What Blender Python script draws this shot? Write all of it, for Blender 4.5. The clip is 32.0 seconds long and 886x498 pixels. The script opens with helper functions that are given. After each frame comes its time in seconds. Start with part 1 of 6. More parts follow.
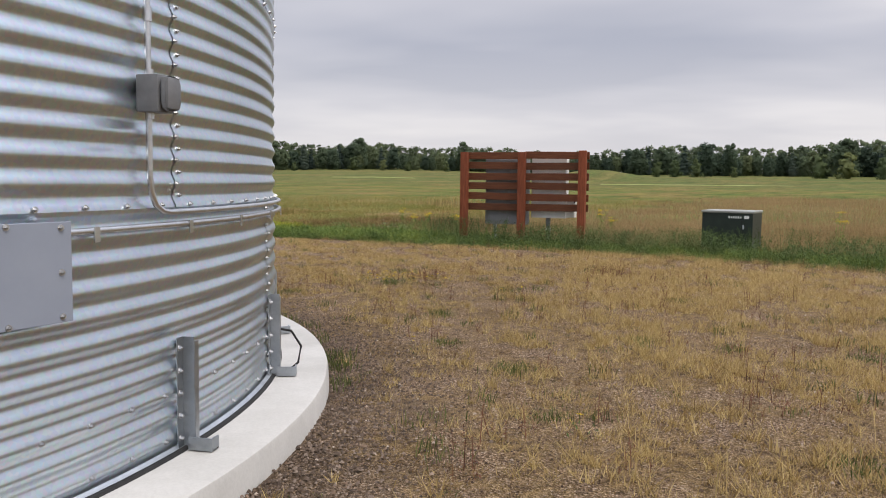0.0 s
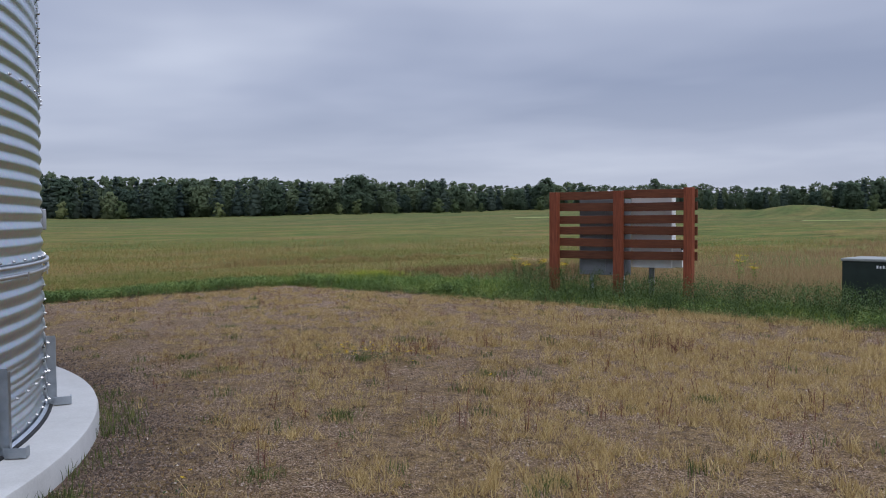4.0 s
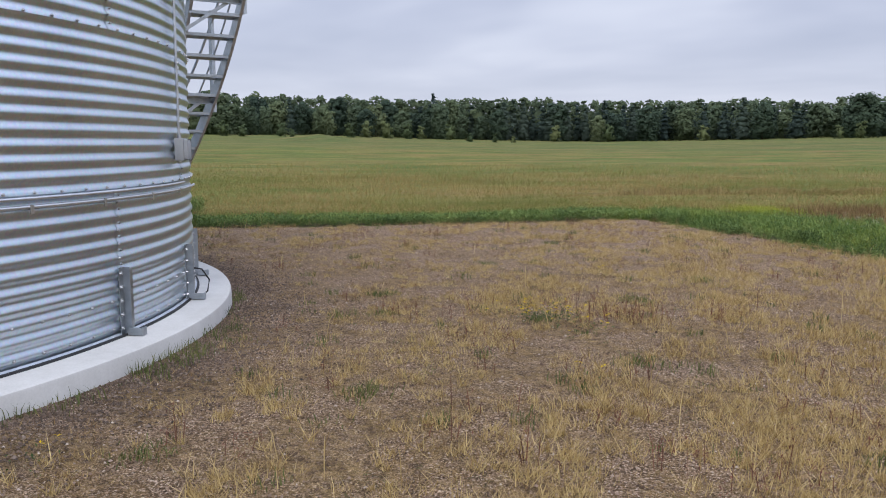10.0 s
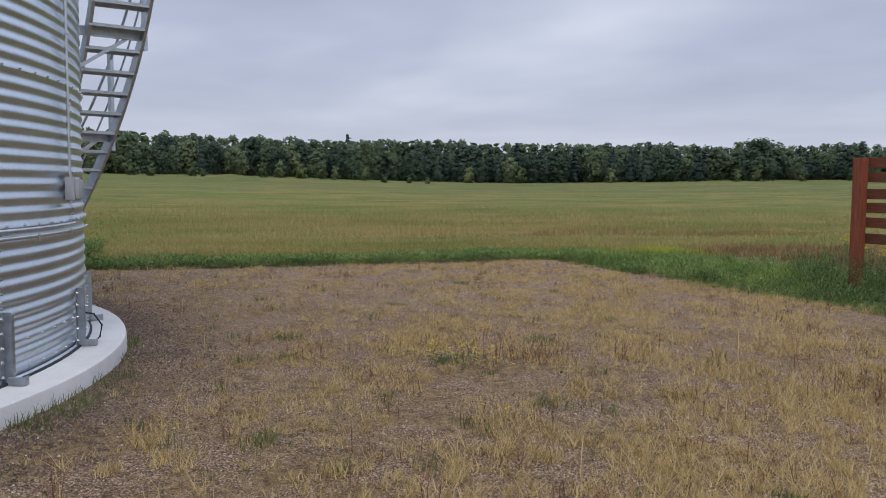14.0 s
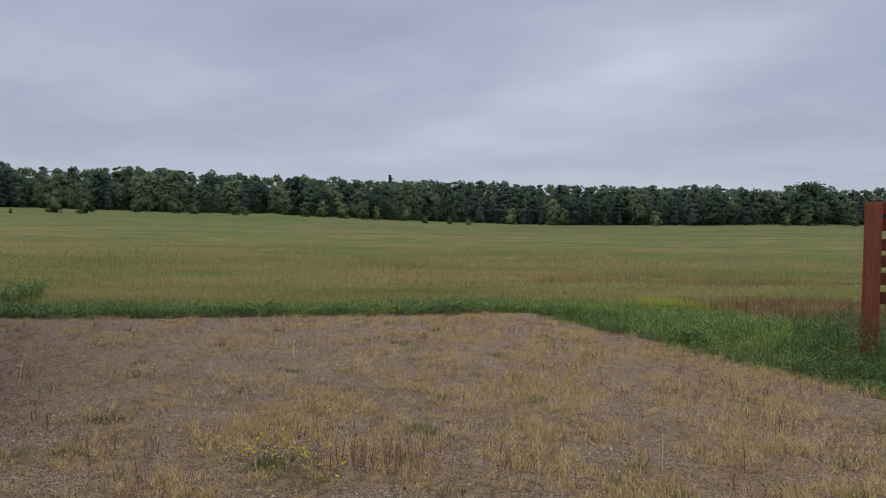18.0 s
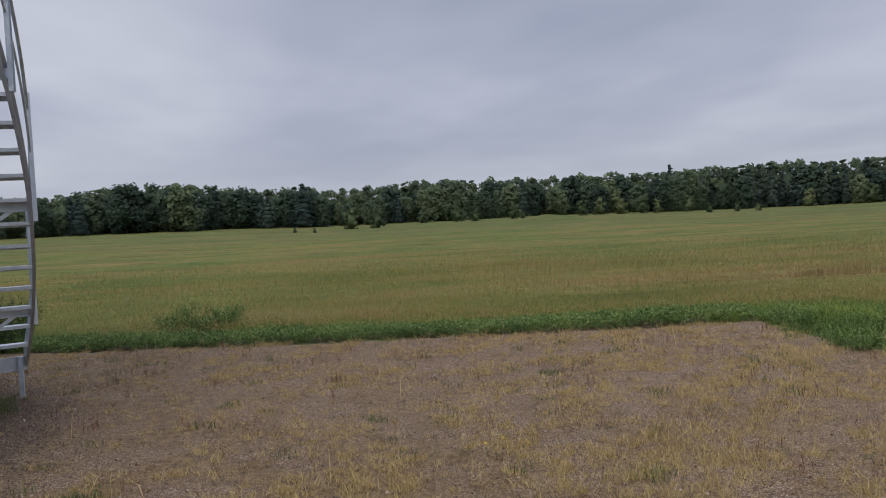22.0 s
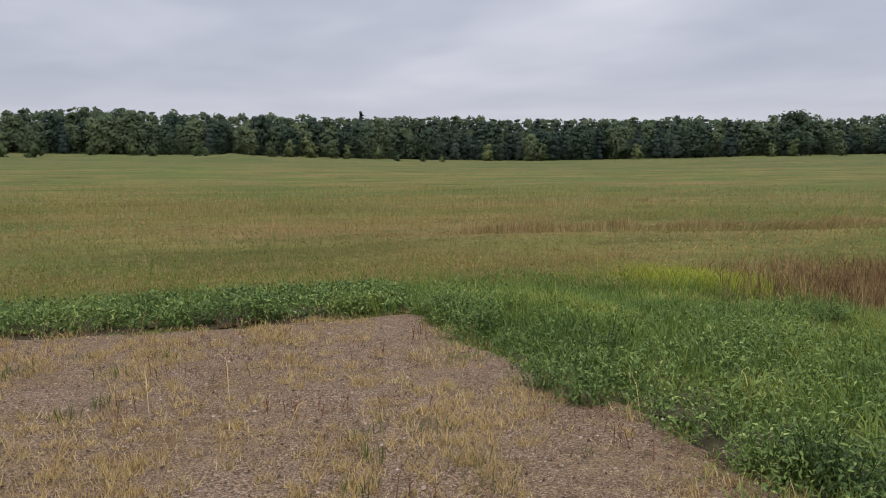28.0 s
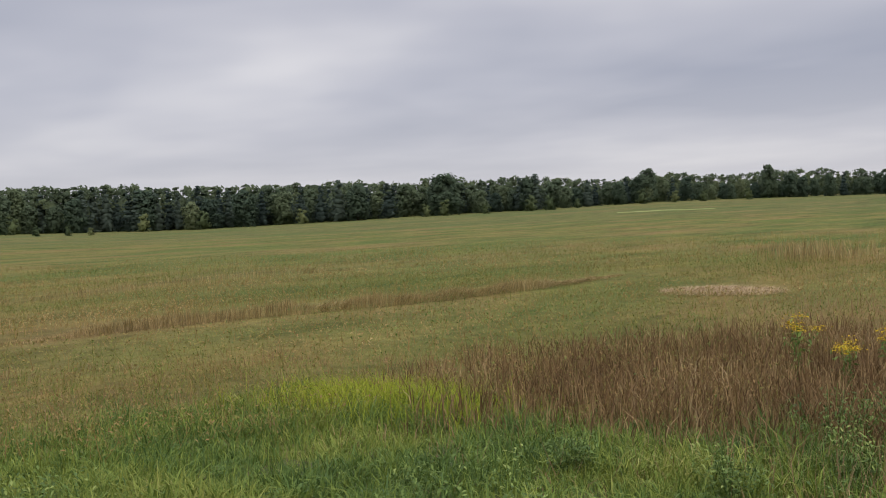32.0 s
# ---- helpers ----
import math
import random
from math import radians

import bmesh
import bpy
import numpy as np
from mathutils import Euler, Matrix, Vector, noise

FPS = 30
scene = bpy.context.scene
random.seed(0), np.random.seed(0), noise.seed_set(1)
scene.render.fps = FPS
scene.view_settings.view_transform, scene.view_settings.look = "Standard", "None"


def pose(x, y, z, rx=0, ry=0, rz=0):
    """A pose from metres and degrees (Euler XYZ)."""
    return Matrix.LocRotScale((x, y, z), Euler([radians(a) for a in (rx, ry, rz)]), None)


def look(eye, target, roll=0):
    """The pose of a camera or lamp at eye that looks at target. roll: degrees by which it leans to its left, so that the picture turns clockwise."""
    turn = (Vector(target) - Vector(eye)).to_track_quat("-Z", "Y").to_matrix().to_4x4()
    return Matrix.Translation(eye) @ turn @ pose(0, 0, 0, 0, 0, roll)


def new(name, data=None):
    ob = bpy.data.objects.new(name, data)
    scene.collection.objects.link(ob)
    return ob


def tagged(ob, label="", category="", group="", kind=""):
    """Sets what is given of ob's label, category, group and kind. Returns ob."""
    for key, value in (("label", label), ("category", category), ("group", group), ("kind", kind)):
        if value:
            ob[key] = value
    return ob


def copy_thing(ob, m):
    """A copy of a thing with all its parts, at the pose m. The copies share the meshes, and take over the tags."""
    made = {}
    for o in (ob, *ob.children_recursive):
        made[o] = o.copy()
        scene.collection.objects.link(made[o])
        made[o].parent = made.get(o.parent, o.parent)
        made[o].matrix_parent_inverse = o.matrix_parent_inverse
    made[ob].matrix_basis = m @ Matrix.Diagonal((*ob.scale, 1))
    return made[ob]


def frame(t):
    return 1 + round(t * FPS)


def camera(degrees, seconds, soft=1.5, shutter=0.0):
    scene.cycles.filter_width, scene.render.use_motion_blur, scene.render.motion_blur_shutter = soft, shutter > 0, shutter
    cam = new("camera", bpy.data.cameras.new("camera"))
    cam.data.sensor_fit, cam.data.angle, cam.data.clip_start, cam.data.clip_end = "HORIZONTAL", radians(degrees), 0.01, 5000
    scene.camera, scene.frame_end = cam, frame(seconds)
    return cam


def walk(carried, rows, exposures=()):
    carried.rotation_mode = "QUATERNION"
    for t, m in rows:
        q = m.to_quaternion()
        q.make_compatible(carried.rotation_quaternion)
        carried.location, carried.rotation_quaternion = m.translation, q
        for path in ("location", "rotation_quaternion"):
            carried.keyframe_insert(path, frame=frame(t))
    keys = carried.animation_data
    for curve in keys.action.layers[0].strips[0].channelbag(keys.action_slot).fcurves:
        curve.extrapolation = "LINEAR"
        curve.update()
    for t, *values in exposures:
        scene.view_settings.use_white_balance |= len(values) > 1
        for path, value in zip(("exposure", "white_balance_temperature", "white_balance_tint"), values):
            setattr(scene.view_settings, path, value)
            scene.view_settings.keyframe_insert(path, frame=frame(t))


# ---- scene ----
cam = camera(56.3, 32.0, soft=1.0)
PATH = [
    (0, (3.791, 2.101, 1.406), (3.454, 4.066, 1.24), 0.7),
    (0.5, (4.02, 2.446, 1.447), (4.001, 4.44, 1.291), 1.7),
    (1, (4.397, 2.829, 1.452), (4.415, 4.823, 1.298), -0.4),
    (1.5, (4.601, 3.206, 1.442), (4.558, 5.202, 1.331), -0.1),
    (2, (4.842, 3.583, 1.482), (4.705, 5.576, 1.39), 0.2),
    (2.5, (5.111, 3.896, 1.495), (4.695, 5.85, 1.41), -0.3),
    (3, (5.268, 4.27, 1.472), (4.788, 6.21, 1.398), 0.0),
    (3.5, (5.397, 4.651, 1.509), (4.889, 6.584, 1.433), 0.2),
    (4, (5.58, 4.994, 1.533), (4.794, 6.832, 1.461), -0.3),
    (4.5, (5.74, 5.324, 1.521), (4.893, 7.135, 1.453), -0.5),
    (6.5, (6.002, 6.528, 1.533), (4.86, 8.17, 1.542), -1.3),
    (7, (6.085, 6.968, 1.592), (4.939, 8.604, 1.496), -1.6),
    (7.5, (6.235, 7.313, 1.596), (5.041, 8.891, 1.306), -0.4),
    (8, (6.401, 7.573, 1.603), (5.098, 9.059, 1.298), -1.6),
    (8.5, (6.571, 7.826, 1.617), (5.171, 9.228, 1.348), 0.6),
    (9, (6.798, 7.972, 1.607), (5.244, 9.201, 1.337), 1.2),
    (9.5, (6.923, 8.067, 1.638), (5.301, 9.206, 1.375), -0.3),
    (10, (6.935, 8.075, 1.61), (5.286, 9.178, 1.356), 0.1),
    (10.5, (6.981, 8.099, 1.623), (5.327, 9.198, 1.38), 0.0),
    (11, (7.012, 8.135, 1.637), (5.405, 9.304, 1.415), -0.0),
    (11.5, (7.046, 8.133, 1.65), (5.494, 9.379, 1.454), 0.3),
    (12, (7.067, 8.109, 1.642), (5.524, 9.369, 1.467), 0.3),
    (12.5, (7.07, 8.098, 1.646), (5.54, 9.377, 1.484), 0.4),
    (13, (7.045, 8.096, 1.642), (5.52, 9.381, 1.491), 0.5),
    (13.5, (6.984, 8.117, 1.622), (5.457, 9.4, 1.468), 0.4),
    (15.5, (6.675, 8.815, 1.6), (5.108, 10.048, 1.442), 1.0),
    (16, (6.572, 9.183, 1.633), (5.064, 10.488, 1.487), 2.4),
    (16.5, (6.571, 9.569, 1.625), (5.063, 10.876, 1.488), 0.3),
    (17, (6.584, 9.948, 1.631), (5.075, 11.254, 1.51), 0.2),
    (17.5, (6.507, 10.317, 1.673), (5.001, 11.63, 1.579), 1.6),
    (18, (6.469, 10.566, 1.674), (4.86, 11.753, 1.615), 1.0),
    (18.5, (6.534, 10.857, 1.693), (4.775, 11.807, 1.651), -0.6),
    (19, (6.375, 11.17, 1.628), (4.594, 12.08, 1.593), -0.9),
    (19.5, (6.153, 11.48, 1.668), (4.365, 12.375, 1.627), -0.2),
    (20, (5.965, 11.83, 1.674), (4.101, 12.552, 1.626), -0.8),
    (20.5, (5.83, 12.136, 1.673), (3.928, 12.752, 1.62), -1.0),
    (21, (5.611, 12.454, 1.692), (3.706, 13.063, 1.643), -0.9),
    (21.5, (5.502, 12.816, 1.663), (3.597, 13.425, 1.619), -1.3),
    (22, (5.376, 13.212, 1.688), (3.462, 13.789, 1.639), -3.3),
    (22.5, (5.13, 13.526, 1.68), (3.213, 14.093, 1.634), -0.0),
    (23, (4.944, 13.804, 1.668), (3.014, 14.327, 1.618), 0.1),
    (23.5, (4.769, 14.126, 1.693), (2.798, 14.463, 1.64), 0.1),
    (24, (4.522, 14.405, 1.642), (2.54, 14.664, 1.579), -0.9),
    (24.5, (4.03, 14.53, 1.62), (2.042, 14.734, 1.56), 0.7),
    (26.5, (1.64, 16.219, 1.374), (-0.286, 16.75, 1.284), 0.4),
    (27, (1.377, 16.481, 1.408), (-0.502, 17.163, 1.318), -1.2),
    (27.5, (1.06, 16.725, 1.389), (-0.689, 17.689, 1.282), -1.0),
    (28, (0.782, 17.04, 1.387), (-0.792, 18.258, 1.181), -0.1),
    (28.5, (0.558, 17.404, 1.415), (-0.859, 18.799, 1.207), 0.5),
    (29, (0.316, 17.718, 1.382), (-1.035, 19.177, 1.17), 1.3),
    (29.5, (0.075, 18.062, 1.394), (-1.146, 19.634, 1.2), 2.8),
    (30, (-0.201, 18.44, 1.398), (-1.413, 20.019, 1.206), 2.6),
    (30.5, (-0.528, 18.749, 1.396), (-1.729, 20.337, 1.206), 2.7),
    (31, (-0.805, 19.061, 1.407), (-1.989, 20.662, 1.22), 1.8),
    (31.5, (-0.862, 19.277, 1.522), (-1.986, 20.923, 1.358), -1.7),
    (32, (-0.986, 19.417, 1.533), (-1.973, 21.155, 1.466), -2.4),
]
EXPOSURE = [(0, 0.38, 7250, 10), (1, 0.0, 6600, 10), (4, -0.06, 6000, 10), (6.5, -0.22, 6100, 10), (7.2, -0.12, 6200, 10), (8, 0.38, 6450, 10), (9, 0.38, 6350, 10), (13, 0.14, 6250, 10), (17, 0.12, 6250, 10), (18.1, -0.08, 6250, 10),
            (20.5, -0.12, 6300, 10), (22.6, -0.14, 6420, 10), (24, -0.05, 6480, 10), (26.5, 0.08, 6600, 10), (28, 0.16, 6700, 10), (30, 0.16, 7050, 10), (32, 0.14, 7050, 10)]
walk(cam, [(t, look(e, g, r)) for t, e, g, r in PATH], EXPOSURE)

# ---- world and light ----
world = bpy.data.worlds.new("overcast_sky")
scene.world = world
world.use_nodes = True
wn, wl = world.node_tree.nodes, world.node_tree.links
wn.clear()


def wnode(kind, **values):
    n = wn.new(kind)
    for k, v in values.items():
        n.inputs[k].default_value = v
    return n


w_out, w_bg = wn.new("ShaderNodeOutputWorld"), wn.new("ShaderNodeBackground")
w_sky = wn.new("ShaderNodeTexSky")
w_sky.sky_type, w_sky.sun_disc = "NISHITA", False
w_sky.sun_elevation, w_sky.sun_rotation = radians(50), radians(120)
w_co, w_sep = wn.new("ShaderNodeTexCoord"), wn.new("ShaderNodeSeparateXYZ")
wl.new(w_co.outputs["Generated"], w_sep.inputs[0])
w_up = wn.new("ShaderNodeMath")
w_up.operation = "MAXIMUM"
w_up.inputs[1].default_value = 0.0
wl.new(w_sep.outputs["Z"], w_up.inputs[0])
w_den = wn.new("ShaderNodeMath")
w_den.operation = "ADD"
w_den.inputs[1].default_value = 0.10
wl.new(w_up.outputs[0], w_den.inputs[0])
w_u, w_v = wn.new("ShaderNodeMath"), wn.new("ShaderNodeMath")
for m, axis in ((w_u, "X"), (w_v, "Y")):
    m.operation = "DIVIDE"
    wl.new(w_sep.outputs[axis], m.inputs[0])
    wl.new(w_den.outputs[0], m.inputs[1])
w_comb = wn.new("ShaderNodeCombineXYZ")
wl.new(w_u.outputs[0], w_comb.inputs[0])
wl.new(w_v.outputs[0], w_comb.inputs[1])
w_map = wn.new("ShaderNodeMapping")
w_map.inputs["Rotation"].default_value = (0, 0, radians(-38))
w_map.inputs["Scale"].default_value = (0.6, 0.8, 1)
wl.new(w_comb.outputs[0], w_map.inputs[0])
w_noise = wnode("ShaderNodeTexNoise", Scale=0.55, Detail=4.0, Roughness=0.5, Distortion=0.15)
wl.new(w_map.outputs[0], w_noise.inputs["Vector"])
w_ramp = wn.new("ShaderNodeValToRGB")
cr = w_ramp.color_ramp
cr.elements[0].position, cr.elements[0].color = 0.36, (0.345, 0.38, 0.495, 1)
cr.elements[1].position, cr.elements[1].color = 0.66, (0.66, 0.68, 0.768, 1)
mid = cr.elements.new(0.5)
mid.color = (0.46, 0.489, 0.60, 1)
wl.new(w_noise.outputs["Fac"], w_ramp.inputs[0])
# thicker, brighter cloud overhead; pale band just over the horizon
w_zen = wn.new("ShaderNodeMapRange")
for k, v in (("From Min", 0.3), ("From Max", 0.95), ("To Min", 1.0), ("To Max", 3.2)):
    w_zen.inputs[k].default_value = v
wl.new(w_up.outputs[0], w_zen.inputs["Value"])
w_mul = wn.new("ShaderNodeVectorMath")
w_mul.operation = "SCALE"
wl.new(w_ramp.outputs[0], w_mul.inputs[0])
wl.new(w_zen.outputs[0], w_mul.inputs["Scale"])
w_hz = wn.new("ShaderNodeMapRange")
for k, v in (("From Min", 0.0), ("From Max", 0.16), ("To Min", 0.75), ("To Max", 0.0)):
    w_hz.inputs[k].default_value = v
wl.new(w_up.outputs[0], w_hz.inputs["Value"])
w_mix = wn.new("ShaderNodeMixRGB")
w_mix.inputs[2].default_value = (0.60, 0.612, 0.688, 1)
wl.new(w_hz.outputs[0], w_mix.inputs[0])
wl.new(w_mul.outputs[0], w_mix.inputs[1])
w_add = wn.new("ShaderNodeMixRGB")
w_add.blend_type = "ADD"
w_add.inputs[0].default_value = 0.006
wl.new(w_mix.outputs[0], w_add.inputs[1])
wl.new(w_sky.outputs[0], w_add.inputs[2])
wl.new(w_add.outputs[0], w_bg.inputs[0])
w_bg.inputs[1].default_value = 0.92
wl.new(w_bg.outputs[0], w_out.inputs[0])

sun = new("sun", bpy.data.lights.new("sun", "SUN"))
sun.data.energy, sun.data.angle, sun.data.color = 0.9, radians(25), (1.0, 0.95, 0.88)
sun.matrix_world = look((0, 0, 0), (-0.55, 0.32, -0.76))


# ---- materials ----
def material(name, rough=0.8, metal=0.0, spec=0.3):
    m = bpy.data.materials.new(name)
    m.use_nodes = True
    b = m.node_tree.nodes["Principled BSDF"]
    b.inputs["Roughness"].default_value, b.inputs["Metallic"].default_value = rough, metal
    b.inputs["Specular IOR Level"].default_value = spec
    return m, m.node_tree.nodes, m.node_tree.links, b


def ramp_of(nodes, links, fac, stops):
    r = nodes.new("ShaderNodeValToRGB")
    e = r.color_ramp.elements
    while len(e) < len(stops):
        e.new(0.5)
    for i, (p, c) in enumerate(stops):
        e[i].position, e[i].color = p, (*c, 1)
    links.new(fac, r.inputs[0])
    return r.outputs[0]


def noise_of(nodes, links, scale, detail=4.0, rough=0.55, stretch=None, distort=0.0):
    n = nodes.new("ShaderNodeTexNoise")
    n.inputs["Scale"].default_value, n.inputs["Detail"].default_value = scale, detail
    n.inputs["Roughness"].default_value, n.inputs["Distortion"].default_value = rough, distort
    g = nodes.new("ShaderNodeNewGeometry")
    if stretch:
        mp = nodes.new("ShaderNodeMapping")
        if len(stretch) > 3:
            mp.vector_type = "TEXTURE"
            mp.inputs["Scale"].default_value = [1 / v for v in stretch[:3]]
            mp.inputs["Rotation"].default_value = (0, 0, radians(stretch[3]))
        else:
            mp.inputs["Scale"].default_value = stretch
        links.new(g.outputs["Position"], mp.inputs[0])
        links.new(mp.outputs[0], n.inputs["Vector"])
    else:
        links.new(g.outputs["Position"], n.inputs["Vector"])
    return n.outputs["Fac"]


def mixed(nodes, links, fac, a, b, mode="MIX"):
    m = nodes.new("ShaderNodeMixRGB")
    m.blend_type = mode
    for sock, v in zip(m.inputs, (fac, a, b)):
        if isinstance(v, (int, float)):
            sock.default_value = v
        elif isinstance(v, tuple):
            sock.default_value = (*v, 1)
        else:
            links.new(v, sock)
    return m.outputs[0]


def bump_of(nodes, links, b, height, strength=0.4, distance=0.01):
    n = nodes.new("ShaderNodeBump")
    n.inputs["Strength"].default_value, n.inputs["Distance"].default_value = strength, distance
    links.new(height, n.inputs["Height"])
    links.new(n.outputs[0], b.inputs["Normal"])


def leafy(name, stops, patch=0.25, lit=0.25, rough=0.75, island=0.6, object_vary=False, stretch=None):
    """Plants: colour varies blade by blade and in patches; some light comes through the leaf."""
    m, n, l, b = material(name, rough, 0, 0.2)
    low = noise_of(n, l, patch, 3, 0.55, stretch)
    if object_vary:
        rnd = n.new("ShaderNodeObjectInfo").outputs["Random"]
    else:
        rnd = n.new("ShaderNodeNewGeometry").outputs["Random Per Island"]
    mx = n.new("ShaderNodeMapRange")
    mx.inputs["From Min"].default_value, mx.inputs["From Max"].default_value = 0.3, 0.7
    l.new(low, mx.inputs["Value"])
    fac = mixed(n, l, island, mx.outputs[0], rnd)
    col = ramp_of(n, l, fac, stops)
    l.new(col, b.inputs["Base Color"])
    if lit > 0:
        tr, ms = n.new("ShaderNodeBsdfTranslucent"), n.new("ShaderNodeMixShader")
        l.new(col, tr.inputs[0])
        ms.inputs[0].default_value = lit
        l.new(b.outputs[0], ms.inputs[1])
        l.new(tr.outputs[0], ms.inputs[2])
        l.new(ms.outputs[0], n["Material Output"].inputs[0])
    return m


def metal_sheet():
    m, n, l, b = material("galvanised_corrugated_steel", 0.3, 0.92, 0.4)
    spangle = n.new("ShaderNodeTexVoronoi")
    spangle.inputs["Scale"].default_value = 55
    g = n.new("ShaderNodeNewGeometry")
    l.new(g.outputs["Position"], spangle.inputs["Vector"])
    cl = ramp_of(n, l, noise_of(n, l, 1.3, 5, 0.6, (1, 1, 0.25)), [(0.3, (0.50, 0.565, 0.625)), (0.7, (0.61, 0.675, 0.735))])
    l.new(mixed(n, l, 0.12, cl, spangle.outputs["Color"], "OVERLAY"), b.inputs["Base Color"])
    r = n.new("ShaderNodeMapRange")
    r.inputs["To Min"].default_value, r.inputs["To Max"].default_value = 0.29, 0.35
    l.new(noise_of(n, l, 6, 5), r.inputs["Value"])
    l.new(r.outputs[0], b.inputs["Roughness"])
    bump_of(n, l, b, noise_of(n, l, 2.2, 2, 0.5, (1, 1, 0.4)), 0.08, 0.02)
    return m


def metal_plain(name, lo, hi, rough=0.42):
    m, n, l, b = material(name, rough, 1.0)
    l.new(ramp_of(n, l, noise_of(n, l, 9, 5, 0.65), [(0.3, lo), (0.7, hi)]), b.inputs["Base Color"])
    r = n.new("ShaderNodeMapRange")
    r.inputs["To Min"].default_value, r.inputs["To Max"].default_value = rough - 0.1, rough + 0.12
    l.new(noise_of(n, l, 22, 4), r.inputs["Value"])
    l.new(r.outputs[0], b.inputs["Roughness"])
    return m


def painted(name, lo, hi, rough=0.5, scale=5.0, spec=0.4, stretch=None, bump=0.0):
    m, n, l, b = material(name, rough, 0, spec)
    f = noise_of(n, l, scale, 6, 0.62, stretch)
    l.new(ramp_of(n, l, f, [(0.28, lo), (0.72, hi)]), b.inputs["Base Color"])
    if bump:
        bump_of(n, l, b, f, bump, 0.01)
    return m


def concrete():
    m, n, l, b = material("pale_concrete", 0.85, 0, 0.25)
    a = ramp_of(n, l, noise_of(n, l, 1.6, 6, 0.65), [(0.3, (0.49, 0.48, 0.455)), (0.68, (0.62, 0.61, 0.585))])
    s = ramp_of(n, l, noise_of(n, l, 60, 3, 0.7), [(0.35, (0.93, 0.93, 0.93)), (0.6, (1, 1, 1))])
    l.new(mixed(n, l, 1.0, a, s, "MULTIPLY"), b.inputs["Base Color"])
    bump_of(n, l, b, noise_of(n, l, 85, 4, 0.7), 0.1, 0.002)
    return m


def gravel(cx=-3.07, cy=5.85):
    m, n, l, b = material("reddish_gravel", 0.95, 0, 0.15)
    g = n.new("ShaderNodeNewGeometry")
    v = n.new("ShaderNodeTexVoronoi")
    v.inputs["Scale"].default_value = 95
    l.new(g.outputs["Position"], v.inputs["Vector"])
    sep = n.new("ShaderNodeSeparateColor")
    l.new(v.outputs["Color"], sep.inputs[0])
    # stone tones, spread wide to stand in for shadow between stones
    stones = ramp_of(n, l, sep.outputs[0], [(0.0, (0.022, 0.014, 0.010)), (0.3, (0.125, 0.082, 0.053)), (0.65, (0.345, 0.236, 0.162)), (0.88, (0.50, 0.37, 0.275)), (1.0, (0.74, 0.61, 0.50))])
    soil = ramp_of(n, l, noise_of(n, l, 0.55, 6, 0.62), [(0.32, (0.085, 0.05, 0.029)), (0.5, (0.21, 0.135, 0.076)), (0.68, (0.36, 0.25, 0.155))])
    straw = ramp_of(n, l, noise_of(n, l, 9, 6, 0.78), [(0.38, (0.065, 0.039, 0.017)), (0.62, (0.36, 0.245, 0.10))])
    big = noise_of(n, l, 1.5, 5, 0.65)
    c = mixed(n, l, 0.8, soil, stones)
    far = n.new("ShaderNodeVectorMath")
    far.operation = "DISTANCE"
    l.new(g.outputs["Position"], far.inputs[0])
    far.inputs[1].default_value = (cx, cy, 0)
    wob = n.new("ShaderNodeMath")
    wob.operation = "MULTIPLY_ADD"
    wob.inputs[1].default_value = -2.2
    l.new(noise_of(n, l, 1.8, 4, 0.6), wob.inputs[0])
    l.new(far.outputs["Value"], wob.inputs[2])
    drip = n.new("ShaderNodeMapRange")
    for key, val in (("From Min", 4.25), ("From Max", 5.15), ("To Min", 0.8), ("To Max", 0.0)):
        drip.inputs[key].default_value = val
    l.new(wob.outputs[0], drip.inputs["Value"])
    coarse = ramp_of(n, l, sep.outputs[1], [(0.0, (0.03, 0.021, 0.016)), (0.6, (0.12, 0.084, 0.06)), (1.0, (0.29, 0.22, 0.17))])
    fac = ramp_of(n, l, big, [(0.38, (0.12, 0.12, 0.12)), (0.6, (0.72, 0.72, 0.72))])
    # fine multiply that paints the light and shadow of stone relief into the colour
    grit_shade = ramp_of(n, l, noise_of(n, l, 130, 3, 0.8), [(0.34, (0.34, 0.32, 0.30)), (0.5, (0.95, 0.94, 0.92)), (0.66, (1.75, 1.75, 1.75))])
    bare, away = n.new("ShaderNodeMapRange"), n.new("ShaderNodeVectorMath")
    away.operation = "DISTANCE"
    l.new(g.outputs["Position"], away.inputs[0])
    away.inputs[1].default_value = (-4.8, 18.0, 0)
    for key, val in (("From Min", 2.5), ("From Max", 8.5), ("To Min", 0.5), ("To Max", 0.0)):
        bare.inputs[key].default_value = val
    l.new(away.outputs["Value"], bare.inputs["Value"])
    pale = ramp_of(n, l, sep.outputs[2], [(0.0, (0.09, 0.06, 0.042)), (0.35, (0.22, 0.145, 0.092)), (0.75, (0.36, 0.25, 0.17)), (1.0, (0.56, 0.44, 0.33))])
    top = mixed(n, l, bare.outputs[0], mixed(n, l, fac, c, straw), pale)
    l.new(mixed(n, l, 1.0, mixed(n, l, drip.outputs[0], top, coarse), grit_shade, "MULTIPLY"), b.inputs["Base Color"])
    bump_of(n, l, b, v.outputs["Distance"], 0.9, 0.02)
    return m


